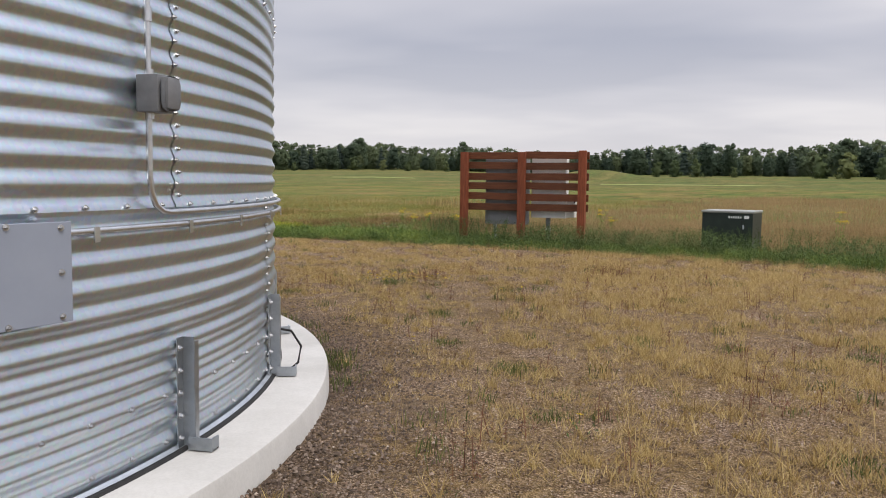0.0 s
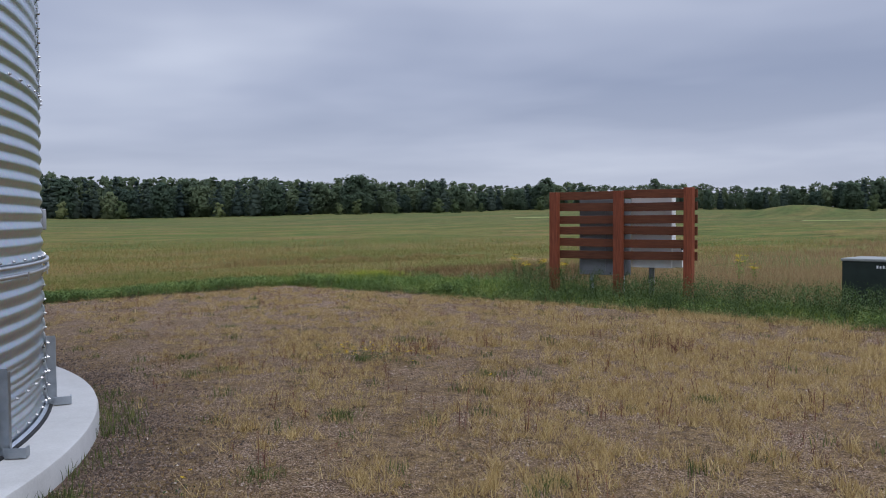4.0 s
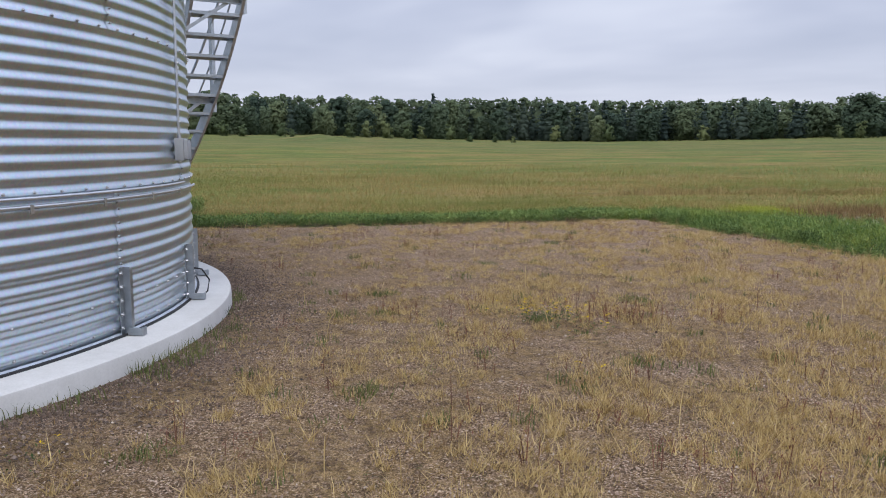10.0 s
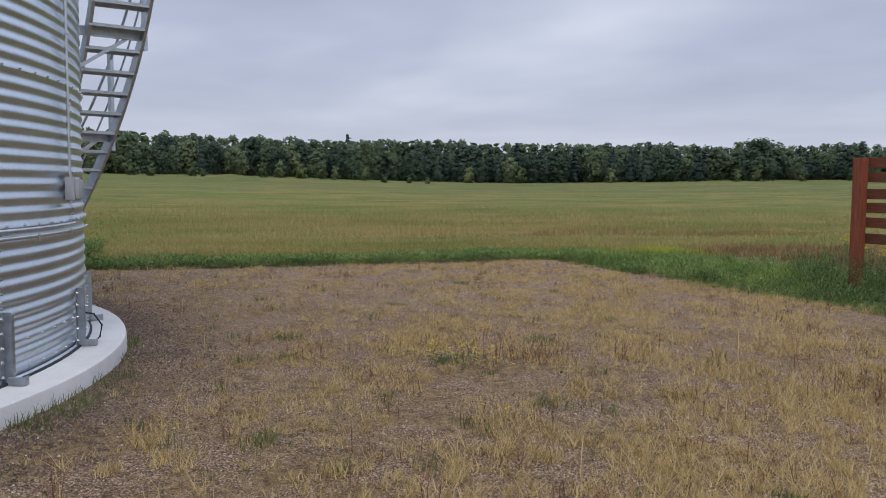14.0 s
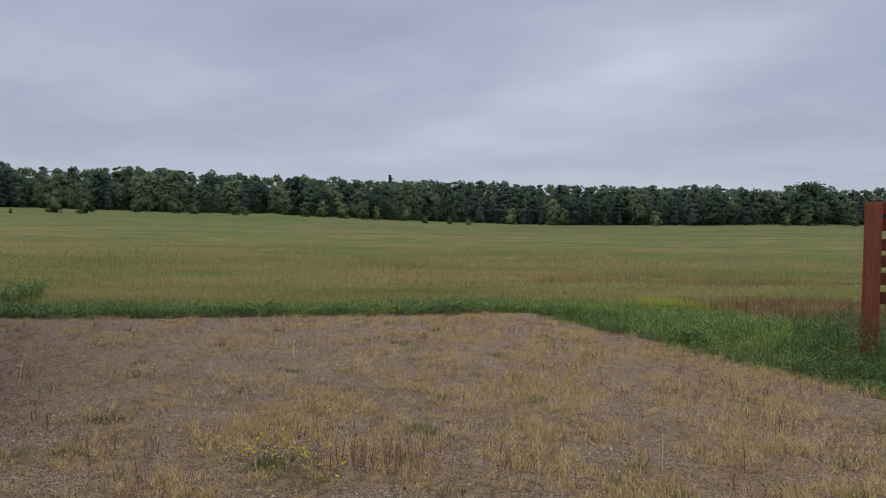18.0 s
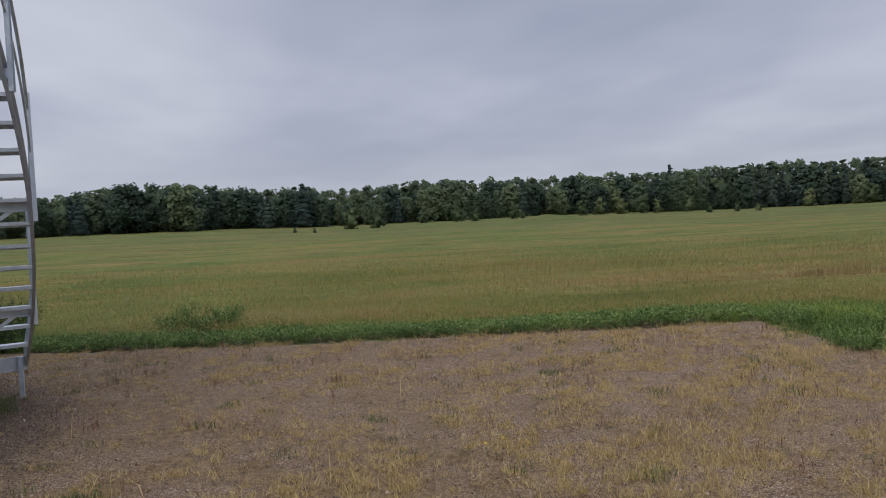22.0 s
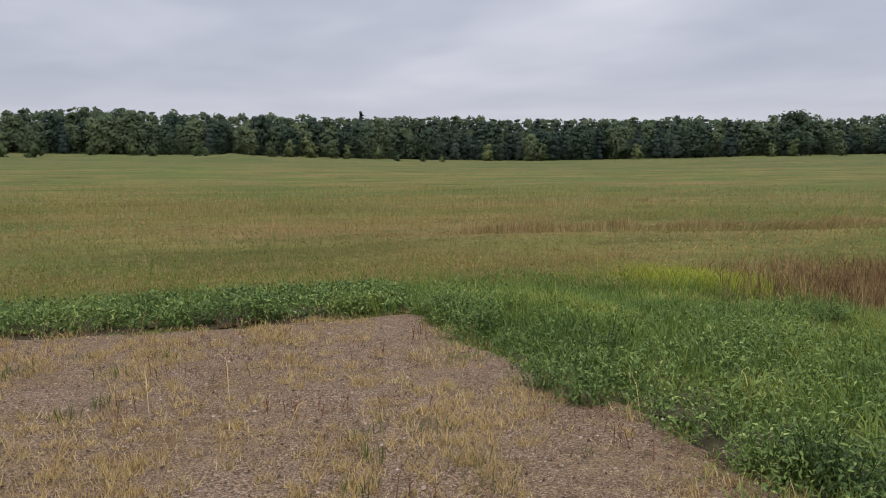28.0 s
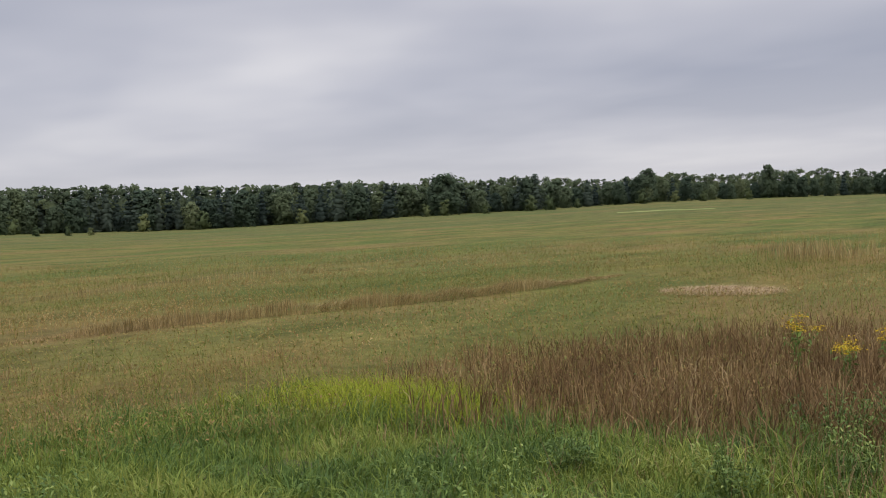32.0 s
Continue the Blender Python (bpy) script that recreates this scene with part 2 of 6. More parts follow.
def field_ground():
    """The crop seen from afar: olive and gold in long streaks, with green swathes."""
    m, n, l, b = material("ripening_field", 0.95, 0, 0.1)
    streak = noise_of(n, l, 0.14, 6, 0.66, (0.5, 1.0, 1, 72), 0.4)
    gold = ramp_of(n, l, streak, [(0.34, (0.082, 0.118, 0.03)), (0.47, (0.142, 0.142, 0.042)), (0.57, (0.18, 0.148, 0.052)), (0.68, (0.215, 0.14, 0.062))])
    fine = ramp_of(n, l, noise_of(n, l, 3.2, 6, 0.8, (1, 1, 1)), [(0.3, (0.55, 0.55, 0.5)), (0.66, (1.3, 1.3, 1.25))])
    patch = ramp_of(n, l, noise_of(n, l, 0.07, 5, 0.6, (0.5, 1.0, 1, 72), 0.8), [(0.50, (0, 0, 0)), (0.62, (0.6, 0.6, 0.6))])
    lines = ramp_of(n, l, noise_of(n, l, 0.4, 5, 0.6, (0.2, 1.0, 1, 74), 0.5), [(0.33, (0.66, 0.68, 0.6)), (0.42, (1, 1, 1)), (0.62, (1, 1, 1)), (0.70, (1.16, 1.13, 1.0))])
    c = mixed(n, l, 1.0, mixed(n, l, patch, gold, (0.082, 0.125, 0.03)), lines, "MULTIPLY")
    far, g = n.new("ShaderNodeVectorMath"), n.new("ShaderNodeNewGeometry")
    far.operation = "DISTANCE"
    l.new(g.outputs["Position"], far.inputs[0])
    far.inputs[1].default_value = (4.5, 9.0, 0)
    grassy = n.new("ShaderNodeMapRange")
    for key, val in (("From Min", 105), ("From Max", 150), ("To Min", 0.0), ("To Max", 0.5)):
        grassy.inputs[key].default_value = val
    l.new(far.outputs["Value"], grassy.inputs["Value"])
    far_grass = ramp_of(n, l, noise_of(n, l, 0.08, 5, 0.6, (0.3, 1.0, 1, 60), 0.5), [(0.35, (0.06, 0.092, 0.034)), (0.5, (0.10, 0.118, 0.042)), (0.66, (0.155, 0.13, 0.055))])
    c = mixed(n, l, grassy.outputs[0], c, far_grass)
    clump = ramp_of(n, l, noise_of(n, l, 0.45, 6, 0.72, (0.35, 1.0, 1, 72)), [(0.34, (0.66, 0.70, 0.62)), (0.5, (1, 1, 1)), (0.66, (1.3, 1.24, 1.15))])
    l.new(mixed(n, l, 1.0, mixed(n, l, 1.0, c, clump, "MULTIPLY"), fine, "MULTIPLY"), b.inputs["Base Color"])
    bump_of(n, l, b, noise_of(n, l, 5, 5, 0.7), 0.8, 0.12)
    return m


def stained_wood(name, stretch, dull=1.0):
    m, n, l, b = material(name, 0.75, 0, 0.25)
    grain = noise_of(n, l, 6, 6, 0.65, stretch, 0.3)
    a = ramp_of(n, l, grain, [(0.3, (0.125, 0.038, 0.020)), (0.55, (0.225, 0.066, 0.032)), (0.75, (0.30, 0.105, 0.052))])
    rnd = n.new("ShaderNodeObjectInfo").outputs["Random"]
    tone = ramp_of(n, l, rnd, [(0.0, (0.78 * dull, 0.80 * dull ** 0.5, 0.84 * dull ** 0.5)), (1.0, (1.15 * dull, 1.05 * dull ** 0.5, 1.0 * dull ** 0.5))])
    l.new(mixed(n, l, 1.0, a, tone, "MULTIPLY"), b.inputs["Base Color"])
    bump_of(n, l, b, grain, 0.35, 0.004)
    return m


STEEL, FRAME_STEEL = metal_sheet(), metal_plain("galvanised_frame_steel", (0.50, 0.535, 0.57), (0.66, 0.69, 0.72), 0.5)
ANCHOR_STEEL = metal_plain("galvanised_anchor_steel", (0.33, 0.36, 0.39), (0.47, 0.50, 0.53), 0.42)
BOLT = metal_plain("zinc_bolt", (0.45, 0.45, 0.46), (0.65, 0.65, 0.66), 0.35)
CONDUIT = metal_plain("galvanised_conduit", (0.55, 0.56, 0.58), (0.72, 0.73, 0.75), 0.34)
GREY_PLATE = painted("grey_coated_steel", (0.255, 0.29, 0.36), (0.29, 0.325, 0.395), 0.45, 4)
GREY_BOX = painted("grey_cast_box", (0.13, 0.135, 0.145), (0.19, 0.195, 0.205), 0.5, 12)
SEAL = painted("black_sealant", (0.012, 0.012, 0.012), (0.03, 0.03, 0.03), 0.7, 20)
LIGHT_BOX = painted("light_grey_box", (0.30, 0.31, 0.32), (0.38, 0.39, 0.40), 0.5, 8)
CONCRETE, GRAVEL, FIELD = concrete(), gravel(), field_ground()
WOOD, WOOD_POST = stained_wood("red_brown_stained_board", (0.6, 0.6, 9), 0.62), stained_wood("red_brown_stained_post", (7, 7, 0.5))
GREEN_PAINT = painted("dark_green_enamel", (0.012, 0.020, 0.016), (0.022, 0.033, 0.026), 0.42, 6)
WHITE_PAINT = painted("white_coating", (0.72, 0.72, 0.71), (0.82, 0.82, 0.81), 0.5, 4)
CABINET_GREY = painted("weathered_grey_cabinet", (0.16, 0.165, 0.175), (0.235, 0.24, 0.25), 0.55, 3, 0.4, (1, 1, 0.3))
DARK = painted("dark_opening", (0.01, 0.01, 0.012), (0.02, 0.02, 0.022), 0.6, 8)
LEFT_WEED = leafy("mid_green_weed_leaf", [(0.0, (0.0438, 0.078, 0.0284)), (0.35, (0.0974, 0.156, 0.0435)), (0.7, (0.177, 0.251, 0.0624)), (1.0, (0.402, 0.445, 0.142))], 1.3, 0.15, 0.7, 0.65)
STRAW = leafy("dry_straw_grass", [(0.0, (0.162, 0.0918, 0.042)), (0.3, (0.389, 0.27, 0.105)), (0.7, (0.67, 0.518, 0.247)), (0.85, (0.486, 0.356, 0.158)), (1.0, (0.205, 0.216, 0.0735))], 0.5, 0.3, 0.75, 0.75)
RED_STEM = leafy("red_brown_dry_weed", [(0.0, (0.085, 0.036, 0.028)), (0.5, (0.17, 0.075, 0.048)), (0.8, (0.24, 0.11, 0.065)), (1.0, (0.30, 0.19, 0.09))], 0.8, 0.15)
WEED = leafy("green_weed_leaf", [(0.0, (0.05, 0.09, 0.026)), (0.4, (0.115, 0.185, 0.043)), (0.75, (0.20, 0.28, 0.066)), (1.0, (0.34, 0.40, 0.16))], 0.7, 0.22)
DARK_WEED = leafy("dark_green_weed_leaf", [(0.0, (0.028, 0.048, 0.018)), (0.4, (0.06, 0.098, 0.03)), (0.75, (0.105, 0.15, 0.045)), (1.0, (0.21, 0.24, 0.10))], 0.7, 0.22)
GRASS = leafy("green_grass_blade", [(0.0, (0.0462, 0.0924, 0.0294)), (0.35, (0.109, 0.181, 0.042)), (0.65, (0.21, 0.269, 0.0504)), (0.88, (0.319, 0.336, 0.0798)), (1.0, (0.437, 0.386, 0.16))], 1.0, 0.22, 0.65, 0.5)
LIME = leafy("lime_green_grass", [(0.0, (0.25, 0.32, 0.03)), (1.0, (0.44, 0.46, 0.06))], 0.7, 0.3)
CROP = leafy("ripening_crop", [(0.0, (0.0814, 0.144, 0.0329)), (0.28, (0.167, 0.191, 0.0457)), (0.48, (0.277, 0.239, 0.0713)), (0.68, (0.334, 0.206, 0.0868)), (0.85, (0.421, 0.297, 0.128)), (1.0, (0.536, 0.44, 0.228))], 0.2, 0.25, 0.8, 0.48, False, (0.7, 1.0, 1, 72))
RUSSET = leafy("russet_dead_grass", [(0.0, (0.075, 0.045, 0.021)), (0.5, (0.20, 0.122, 0.056)), (0.8, (0.36, 0.245, 0.115)), (1.0, (0.58, 0.45, 0.25))], 0.9, 0.2, 0.75, 0.7)
TAN = leafy("pinkish_tan_meadow_grass", [(0.0, (0.20, 0.13, 0.062)), (0.4, (0.32, 0.205, 0.108)), (0.8, (0.43, 0.31, 0.165)), (1.0, (0.24, 0.22, 0.075))], 0.3, 0.25, 0.75, 0.5, False, (0.3, 1.0, 1, 10))
STALK = leafy("dry_standing_stalk", [(0.0, (0.13, 0.10, 0.04)), (0.4, (0.30, 0.22, 0.095)), (0.8, (0.48, 0.36, 0.17)), (1.0, (0.62, 0.50, 0.28))], 0.6, 0.2, 0.75, 0.7)
YELLOW = leafy("yellow_flower", [(0.0, (0.55, 0.36, 0.01)), (1.0, (0.75, 0.55, 0.02))], 2, 0.2)
WHITE_FLOWER = leafy("white_umbel_flower", [(0.0, (0.368, 0.344, 0.24)), (1.0, (0.608, 0.584, 0.48))], 2, 0.2)
BARK = painted("grey_brown_bark", (0.045, 0.035, 0.027), (0.10, 0.08, 0.06), 0.9, 8)


def tree_leaf(name, stops, lit=0.4):
    """Tree foliage: each tree has its own green, each clump of leaves a little of its own."""
    m, n, l, b = material(name, 0.85, 0, 0.15)
    tree, clump = n.new("ShaderNodeObjectInfo").outputs["Random"], n.new("ShaderNodeNewGeometry").outputs["Random Per Island"]
    col = ramp_of(n, l, mixed(n, l, 0.13, tree, clump), stops)
    l.new(col, b.inputs["Base Color"])
    tr, ms = n.new("ShaderNodeBsdfTranslucent"), n.new("ShaderNodeMixShader")
    l.new(col, tr.inputs[0])
    ms.inputs[0].default_value = lit
    l.new(b.outputs[0], ms.inputs[1])
    l.new(tr.outputs[0], ms.inputs[2])
    l.new(ms.outputs[0], n["Material Output"].inputs[0])
    return m


# broadleaf and pine greens carry a bluish tint that stands in for distance haze
LEAF_BROAD = tree_leaf("hazed_broadleaf_foliage", [(0.0, (0.0558, 0.086, 0.0642)), (0.3, (0.0836, 0.122, 0.0796)), (0.6, (0.122, 0.165, 0.0977)), (0.85, (0.174, 0.218, 0.115)), (1.0, (0.232, 0.268, 0.135))], 0.5)
LEAF_PINE = tree_leaf("hazed_pine_foliage", [(0.0, (0.0518, 0.0778, 0.0705)), (0.6, (0.0756, 0.108, 0.0876)), (1.0, (0.108, 0.142, 0.107))], 0.45)
LEAF_LIGHT = tree_leaf("light_shrub_foliage", [(0.0, (0.0782, 0.115, 0.0552)), (0.6, (0.138, 0.175, 0.0782)), (1.0, (0.212, 0.239, 0.101))], 0.45)

# ---- shape helpers ----
rng = np.random.default_rng(7)


def smooth(me, angle=None):
    me.polygons.foreach_set("use_smooth", [True] * len(me.polygons))
    if angle:
        me.set_sharp_from_angle(angle=radians(angle))


def fast_mesh(name, verts, faces, mat):
    """A mesh from arrays: verts (n, 3), faces (m, k)."""
    me = bpy.data.meshes.new(name)
    verts, faces = np.asarray(verts, np.float32), np.asarray(faces, np.int32)
    m, k = faces.shape
    me.vertices.add(len(verts))
    me.vertices.foreach_set("co", verts.ravel())
    me.loops.add(m * k)
    me.loops.foreach_set("vertex_index", faces.ravel())
    me.polygons.add(m)
    me.polygons.foreach_set("loop_start", np.arange(0, m * k, k, dtype=np.int32))
    me.update(calc_edges=True)
    me.materials.append(mat)
    return me


def part(name, bm, mat, parent, label="", soft=None):
    """Links a bmesh as one mesh object under a thing or a part."""
    me = bpy.data.meshes.new(name)
    bm.to_mesh(me)
    bm.free()
    me.materials.append(mat)
    if soft:
        smooth(me, soft)
    ob = new(name, me)
    ob.parent = parent
    if label:
        ob["label"] = label
    return ob


def again(ob, m, parent=None):
    """One more object on the same mesh, at the local pose m."""
    o = ob.copy()
    scene.collection.objects.link(o)
    o.parent = parent or ob.parent
    o.matrix_basis = m
    return o


def thing(name, m, label, category, group="", kind=""):
    ob = new(name)
    ob.empty_display_size = 0.2
    ob.matrix_basis = m
    return tagged(ob, label, category, group, kind)


def box_bm(sx, sy, sz, at=(0, 0, 0), bevel=0.0, turn=None):
    """A bevelled box of that size whose base centre stands at 'at'."""
    bm = bmesh.new()
    bmesh.ops.create_cube(bm, size=1)
    bmesh.ops.scale(bm, vec=(sx, sy, sz), verts=bm.verts)
    bmesh.ops.translate(bm, vec=(0, 0, sz / 2), verts=bm.verts)
    if bevel:
        bmesh.ops.bevel(bm, geom=list(bm.edges), offset=bevel, segments=2, affect="EDGES", profile=0.6)
    if turn:
        bm.transform(turn)
    bmesh.ops.translate(bm, vec=at, verts=bm.verts)
    return bm


def merge(*bms):
    out = bms[0]
    for b in bms[1:]:
        me = bpy.data.meshes.new("tmp")
        b.to_mesh(me)
        b.free()
        out.from_mesh(me)
        bpy.data.meshes.remove(me)
    return out


def tube_bm(points, radius, sides=8, closed_ends=True):
    """A round tube along points."""
    bm = bmesh.new()
    pts = [Vector(p) for p in points]
    rings = []
    for i, p in enumerate(pts):
        d = (pts[min(i + 1, len(pts) - 1)] - pts[max(i - 1, 0)]).normalized()
        side = d.cross(Vector((0, 0, 1)))
        side = side.normalized() if side.length > 0.05 else Vector((1, 0, 0))
        up = side.cross(d).normalized()
        r = radius[i] if isinstance(radius, (list, tuple)) else radius
        rings.append([bm.verts.new(p + side * (r * math.cos(a)) + up * (r * math.sin(a))) for a in (2 * math.pi * k / sides for k in range(sides))])
    for a, b in zip(rings, rings[1:]):
        for k in range(sides):
            bm.faces.new((a[k], a[(k + 1) % sides], b[(k + 1) % sides], b[k]))
    if closed_ends:
        bm.faces.new(rings[0][::-1])
        bm.faces.new(rings[-1])
    bmesh.ops.recalc_face_normals(bm, faces=bm.faces)
    return bm


def bolt_bm(r=0.0088, h=0.010):
    """A hex bolt head on its washer, pointing along +x."""
    bm = bmesh.new()
    for rad, x0, x1, n in ((r * 1.45, 0, 0.003, 10), (r, 0.003, h, 6), (r * 0.5, h, h + 0.006, 6)):
        a = [bm.verts.new((x0, rad * math.cos(2 * math.pi * k / n), rad * math.sin(2 * math.pi * k / n))) for k in range(n)]
        b = [bm.verts.new((x1, v.co.y * 0.94, v.co.z * 0.94)) for v in a]
        for k in range(n):
            bm.faces.new((a[k], a[(k + 1) % n], b[(k + 1) % n], b[k]))
        bm.faces.new(b)
    bmesh.ops.recalc_face_normals(bm, faces=bm.faces)
    return bm


def inside(poly, x, y):
    """Which of the points lie in the polygon."""
    x, y = np.asarray(x), np.asarray(y)
    hit = np.zeros(x.shape, bool)
    for (x0, y0), (x1, y1) in zip(poly, poly[1:] + poly[:1]):
        cross = (y0 > y) != (y1 > y)
        hit ^= cross & (x < (x1 - x0) * (y - y0) / ((y1 - y0) or 1e-9) + x0)
    return hit


def edge_distance(poly, x, y):
    """How far the points lie from the polygon's outline."""
    best = np.full(np.shape(x), 1e9)
    for (x0, y0), (x1, y1) in zip(poly, poly[1:] + poly[:1]):
        dx, dy = x1 - x0, y1 - y0
        u = np.clip(((x - x0) * dx + (y - y0) * dy) / (dx * dx + dy * dy), 0, 1)
        best = np.minimum(best, np.hypot(x - x0 - u * dx, y - y0 - u * dy))
    return best


def wave(x, y, s, k=0.0):
    """A cheap uneven pattern from 0 to 1, of wavelength about s."""
    a = np.sin(x / s * 2.1 + k) * np.cos(y / s * 1.7 - k * 2) + np.sin((x + y) / s * 1.3 + 3 * k) + np.sin((x - 1.6 * y) / s * 0.9 + k * 5)
    return np.clip(a / 5 + 0.5, 0, 1)


def patchy(x, y, cell, seed):
    """Uneven patches from 0 to 1 of about that size, with no repeat."""
    table = np.random.default_rng(seed).uniform(0, 1, (64, 64))
    total = np.zeros(np.shape(x))
    for size, weight in ((cell, 0.65), (cell * 0.43, 0.35)):
        u, v = np.asarray(x) / size, np.asarray(y) / size + 0.37 * np.asarray(x) / size
        i, j = np.floor(u).astype(int), np.floor(v).astype(int)
        fu, fv = u - i, v - j
        fu, fv = fu * fu * (3 - 2 * fu), fv * fv * (3 - 2 * fv)
        a, b = table[i % 64, j % 64], table[(i + 1) % 64, j % 64]
        c, d = table[i % 64, (j + 1) % 64], table[(i + 1) % 64, (j + 1) % 64]
        total = total + weight * ((a * (1 - fu) + b * fu) * (1 - fv) + (c * (1 - fu) + d * fu) * fv)
    return total


# ---- the plan ----
BIN_X, BIN_Y, BIN_R, RING = -3.07, 5.85, 5.03, 1.16
PAD_R, PAD_Z = 5.40, 0.15
YARD = [(-5.5, 21.7), (-4.0, 21.15), (-2.3, 20.85), (-0.1, 20.0), (2.85, 19.1), (6.8, 17.7), (10.2, 15.6), (17, 10), (22, -2), (16, -16), (-10, -18), (-20, -4),
        (-15, 4.5), (-9.7, 11.0), (-8.7, 13.2), (-7.7, 15.5), (-6.9, 17.6), (-6.15, 19.4), (-5.75, 20.8)]
# bearing from north towards west, distance of the wood's edge, and how many degrees its foot and its tops stand over the eye's level
RIM = [(-180, 500, 0.4, 2.3), (-60, 400, 0.45, 2.4), (-28, 340, 0.45, 2.62), (-22, 340, 0.48, 2.8), (-16, 340, 0.5, 2.75), (-12, 340, 0.5, 2.28), (-8, 340, 0.5, 2.48), (-5, 338, 0.5, 2.6), (-1, 335, 0.5, 2.15), (3, 330, 0.54, 2.05), (7, 322, 0.6, 2.38),
       (11, 312, 0.66, 2.22), (15, 300, 0.7, 2.6), (18.5, 292, 0.62, 2.32), (22, 285, 0.55, 2.6), (24, 280, 0.5, 2.85), (27, 274, 0.46, 2.62), (29.5, 270, 0.44, 3.02), (31.5, 268, 0.42, 2.6), (35, 263, 0.34, 2.9), (40, 260, 0.24, 2.87), (46, 258, 0.14, 2.98), (52, 258, 0.22, 3.1),
       (57, 258, 0.32, 3.05), (62, 256, 0.5, 3.2), (66, 254, 0.58, 3.14), (69, 252, 0.58, 3.28), (73.5, 250, 0.6, 3.48), (76, 249, 0.62, 3.22), (80, 247, 0.68, 3.22), (82, 245, 0.72, 3.58), (84, 244, 0.76, 3.38), (87, 243, 0.84, 3.7), (91, 240, 0.92, 4.0), (94, 240, 0.96, 4.0), (97, 240, 0.96, 3.55),
       (102, 240, 0.97, 3.42), (106, 245, 1.0, 2.92), (110, 250, 1.05, 2.8), (140, 300, 1.0, 3.0), (180, 500, 0.4, 2.3)]
RIM_B, RIM_D, RIM_E, RIM_T = (np.array(c, float) for c in zip(*RIM))
RIM_Z = 1.6 + RIM_D * np.tan(np.radians(RIM_E))
RIM_H = RIM_D * (np.tan(np.radians(RIM_T)) - np.tan(np.radians(RIM_E)))
EYE_X, EYE_Y = 4.5, 9.0


def land(x, y):
    """Height of the ground."""
    x, y = np.asarray(x, float), np.asarray(y, float)
    out = np.where(inside(YARD, x, y), -1.0, 1.0) * edge_distance(YARD, x, y)
    near = np.where(out < 0, -0.06, -0.02 - 0.14 * np.clip((out - 0.5) / 4.0, 0, 1))
    near = near + np.clip(out, 0, 1) * (wave(x, y, 3.1) - 0.5) * 0.08
    b, d = np.degrees(np.arctan2(-(x - EYE_X), y - EYE_Y)), np.hypot(x - EYE_X, y - EYE_Y)
    rim = np.interp(b, RIM_B, RIM_D)
    u = np.clip((d - 35) / (rim - 35), 0, 1.25)
    roll = 0.25 * np.clip((d - 40) / 60, 0, 1) * (wave(x, y, 38.0, 1.0) - 0.5) * 2
    for bb, bd, bh, br in ((64.6, 195, 3.8, 6.3), (-0.4, 205, 3.9, 11), (-3.5, 215, 1.1, 22), (70, 215, 0.9, 16)):
        roll = roll + bh * np.exp(-((x - EYE_X + math.sin(radians(bb)) * bd) ** 2 + (y - EYE_Y - math.cos(radians(bb)) * bd) ** 2) / (br * br))
    return near + np.interp(b, RIM_B, RIM_Z) * (u ** 1.6) + roll * np.clip(1.2 - u, 0.1, 1)


# ---- ground ----
rings_r = np.geomspace(0.05, 4200, 170)
turns = np.linspace(0, 2 * np.pi, 256, endpoint=False)
gx = EYE_X + np.outer(rings_r, np.cos(turns))
gy = EYE_Y + np.outer(rings_r, np.sin(turns))
gv = np.stack([gx.ravel(), gy.ravel(), land(gx, gy).ravel()], 1)
k = np.arange(256)
quads = [np.stack([i * 256 + k, (i + 1) * 256 + k, (i + 1) * 256 + (k + 1) % 256, i * 256 + (k + 1) % 256], 1) for i in range(169)]
ground_mesh = fast_mesh("ground", gv, np.vstack(quads), FIELD)
smooth(ground_mesh)
ground = tagged(new("ground", ground_mesh), "wide ripening grain field, olive and gold, reaching the woods", "field", kind="structure")


def draped(name, a, b, c, d, mat, label, up=0.1, n=20):
    """A plot of the field between four corners, lying on the ground."""
    u, w = np.meshgrid(np.linspace(0, 1, n), np.linspace(0, 1, n))
    u, w = u.ravel()[:, None], w.ravel()[:, None]
    p = (np.array(a) * (1 - u) + np.array(b) * u) * (1 - w) + (np.array(d) * (1 - u) + np.array(c) * u) * w
    v = np.stack([p[:, 0], p[:, 1], land(p[:, 0], p[:, 1]) + np.where(((u < 0.01) | (u > 0.99) | (w < 0.01) | (w > 0.99)).ravel(), -0.4, up)], 1)
    i = (np.arange(n - 1)[:, None] * n + np.arange(n - 1)).ravel()
    ob = new(name, fast_mesh(name, v, np.stack([i, i + 1, i + n + 1, i + n], 1), mat))
    return tagged(ob, label, "field", kind="structure")


PLOT = painted("fresh_green_plot", (0.07, 0.12, 0.028), (0.105, 0.16, 0.038), 0.9, 0.5, 0.1)
MOWN = painted("pale_mown_grass", (0.20, 0.23, 0.08), (0.30, 0.31, 0.13), 0.9, 0.3, 0.1)
draped("green_plot", (34.3, 85.2), (45.2, 117.4), (88, 82), (52, 46), PLOT, "fresh green plot of young growth in the field", 0.15)
draped("mown_strip", (5, 162), (47, 179), (46.6, 182), (4.6, 165), MOWN, "pale mown strip across the far field")
draped("mown_strip", (-52, 177), (-33, 184.4), (-34, 187), (-53, 180), MOWN, "pale mown strip across the far field")


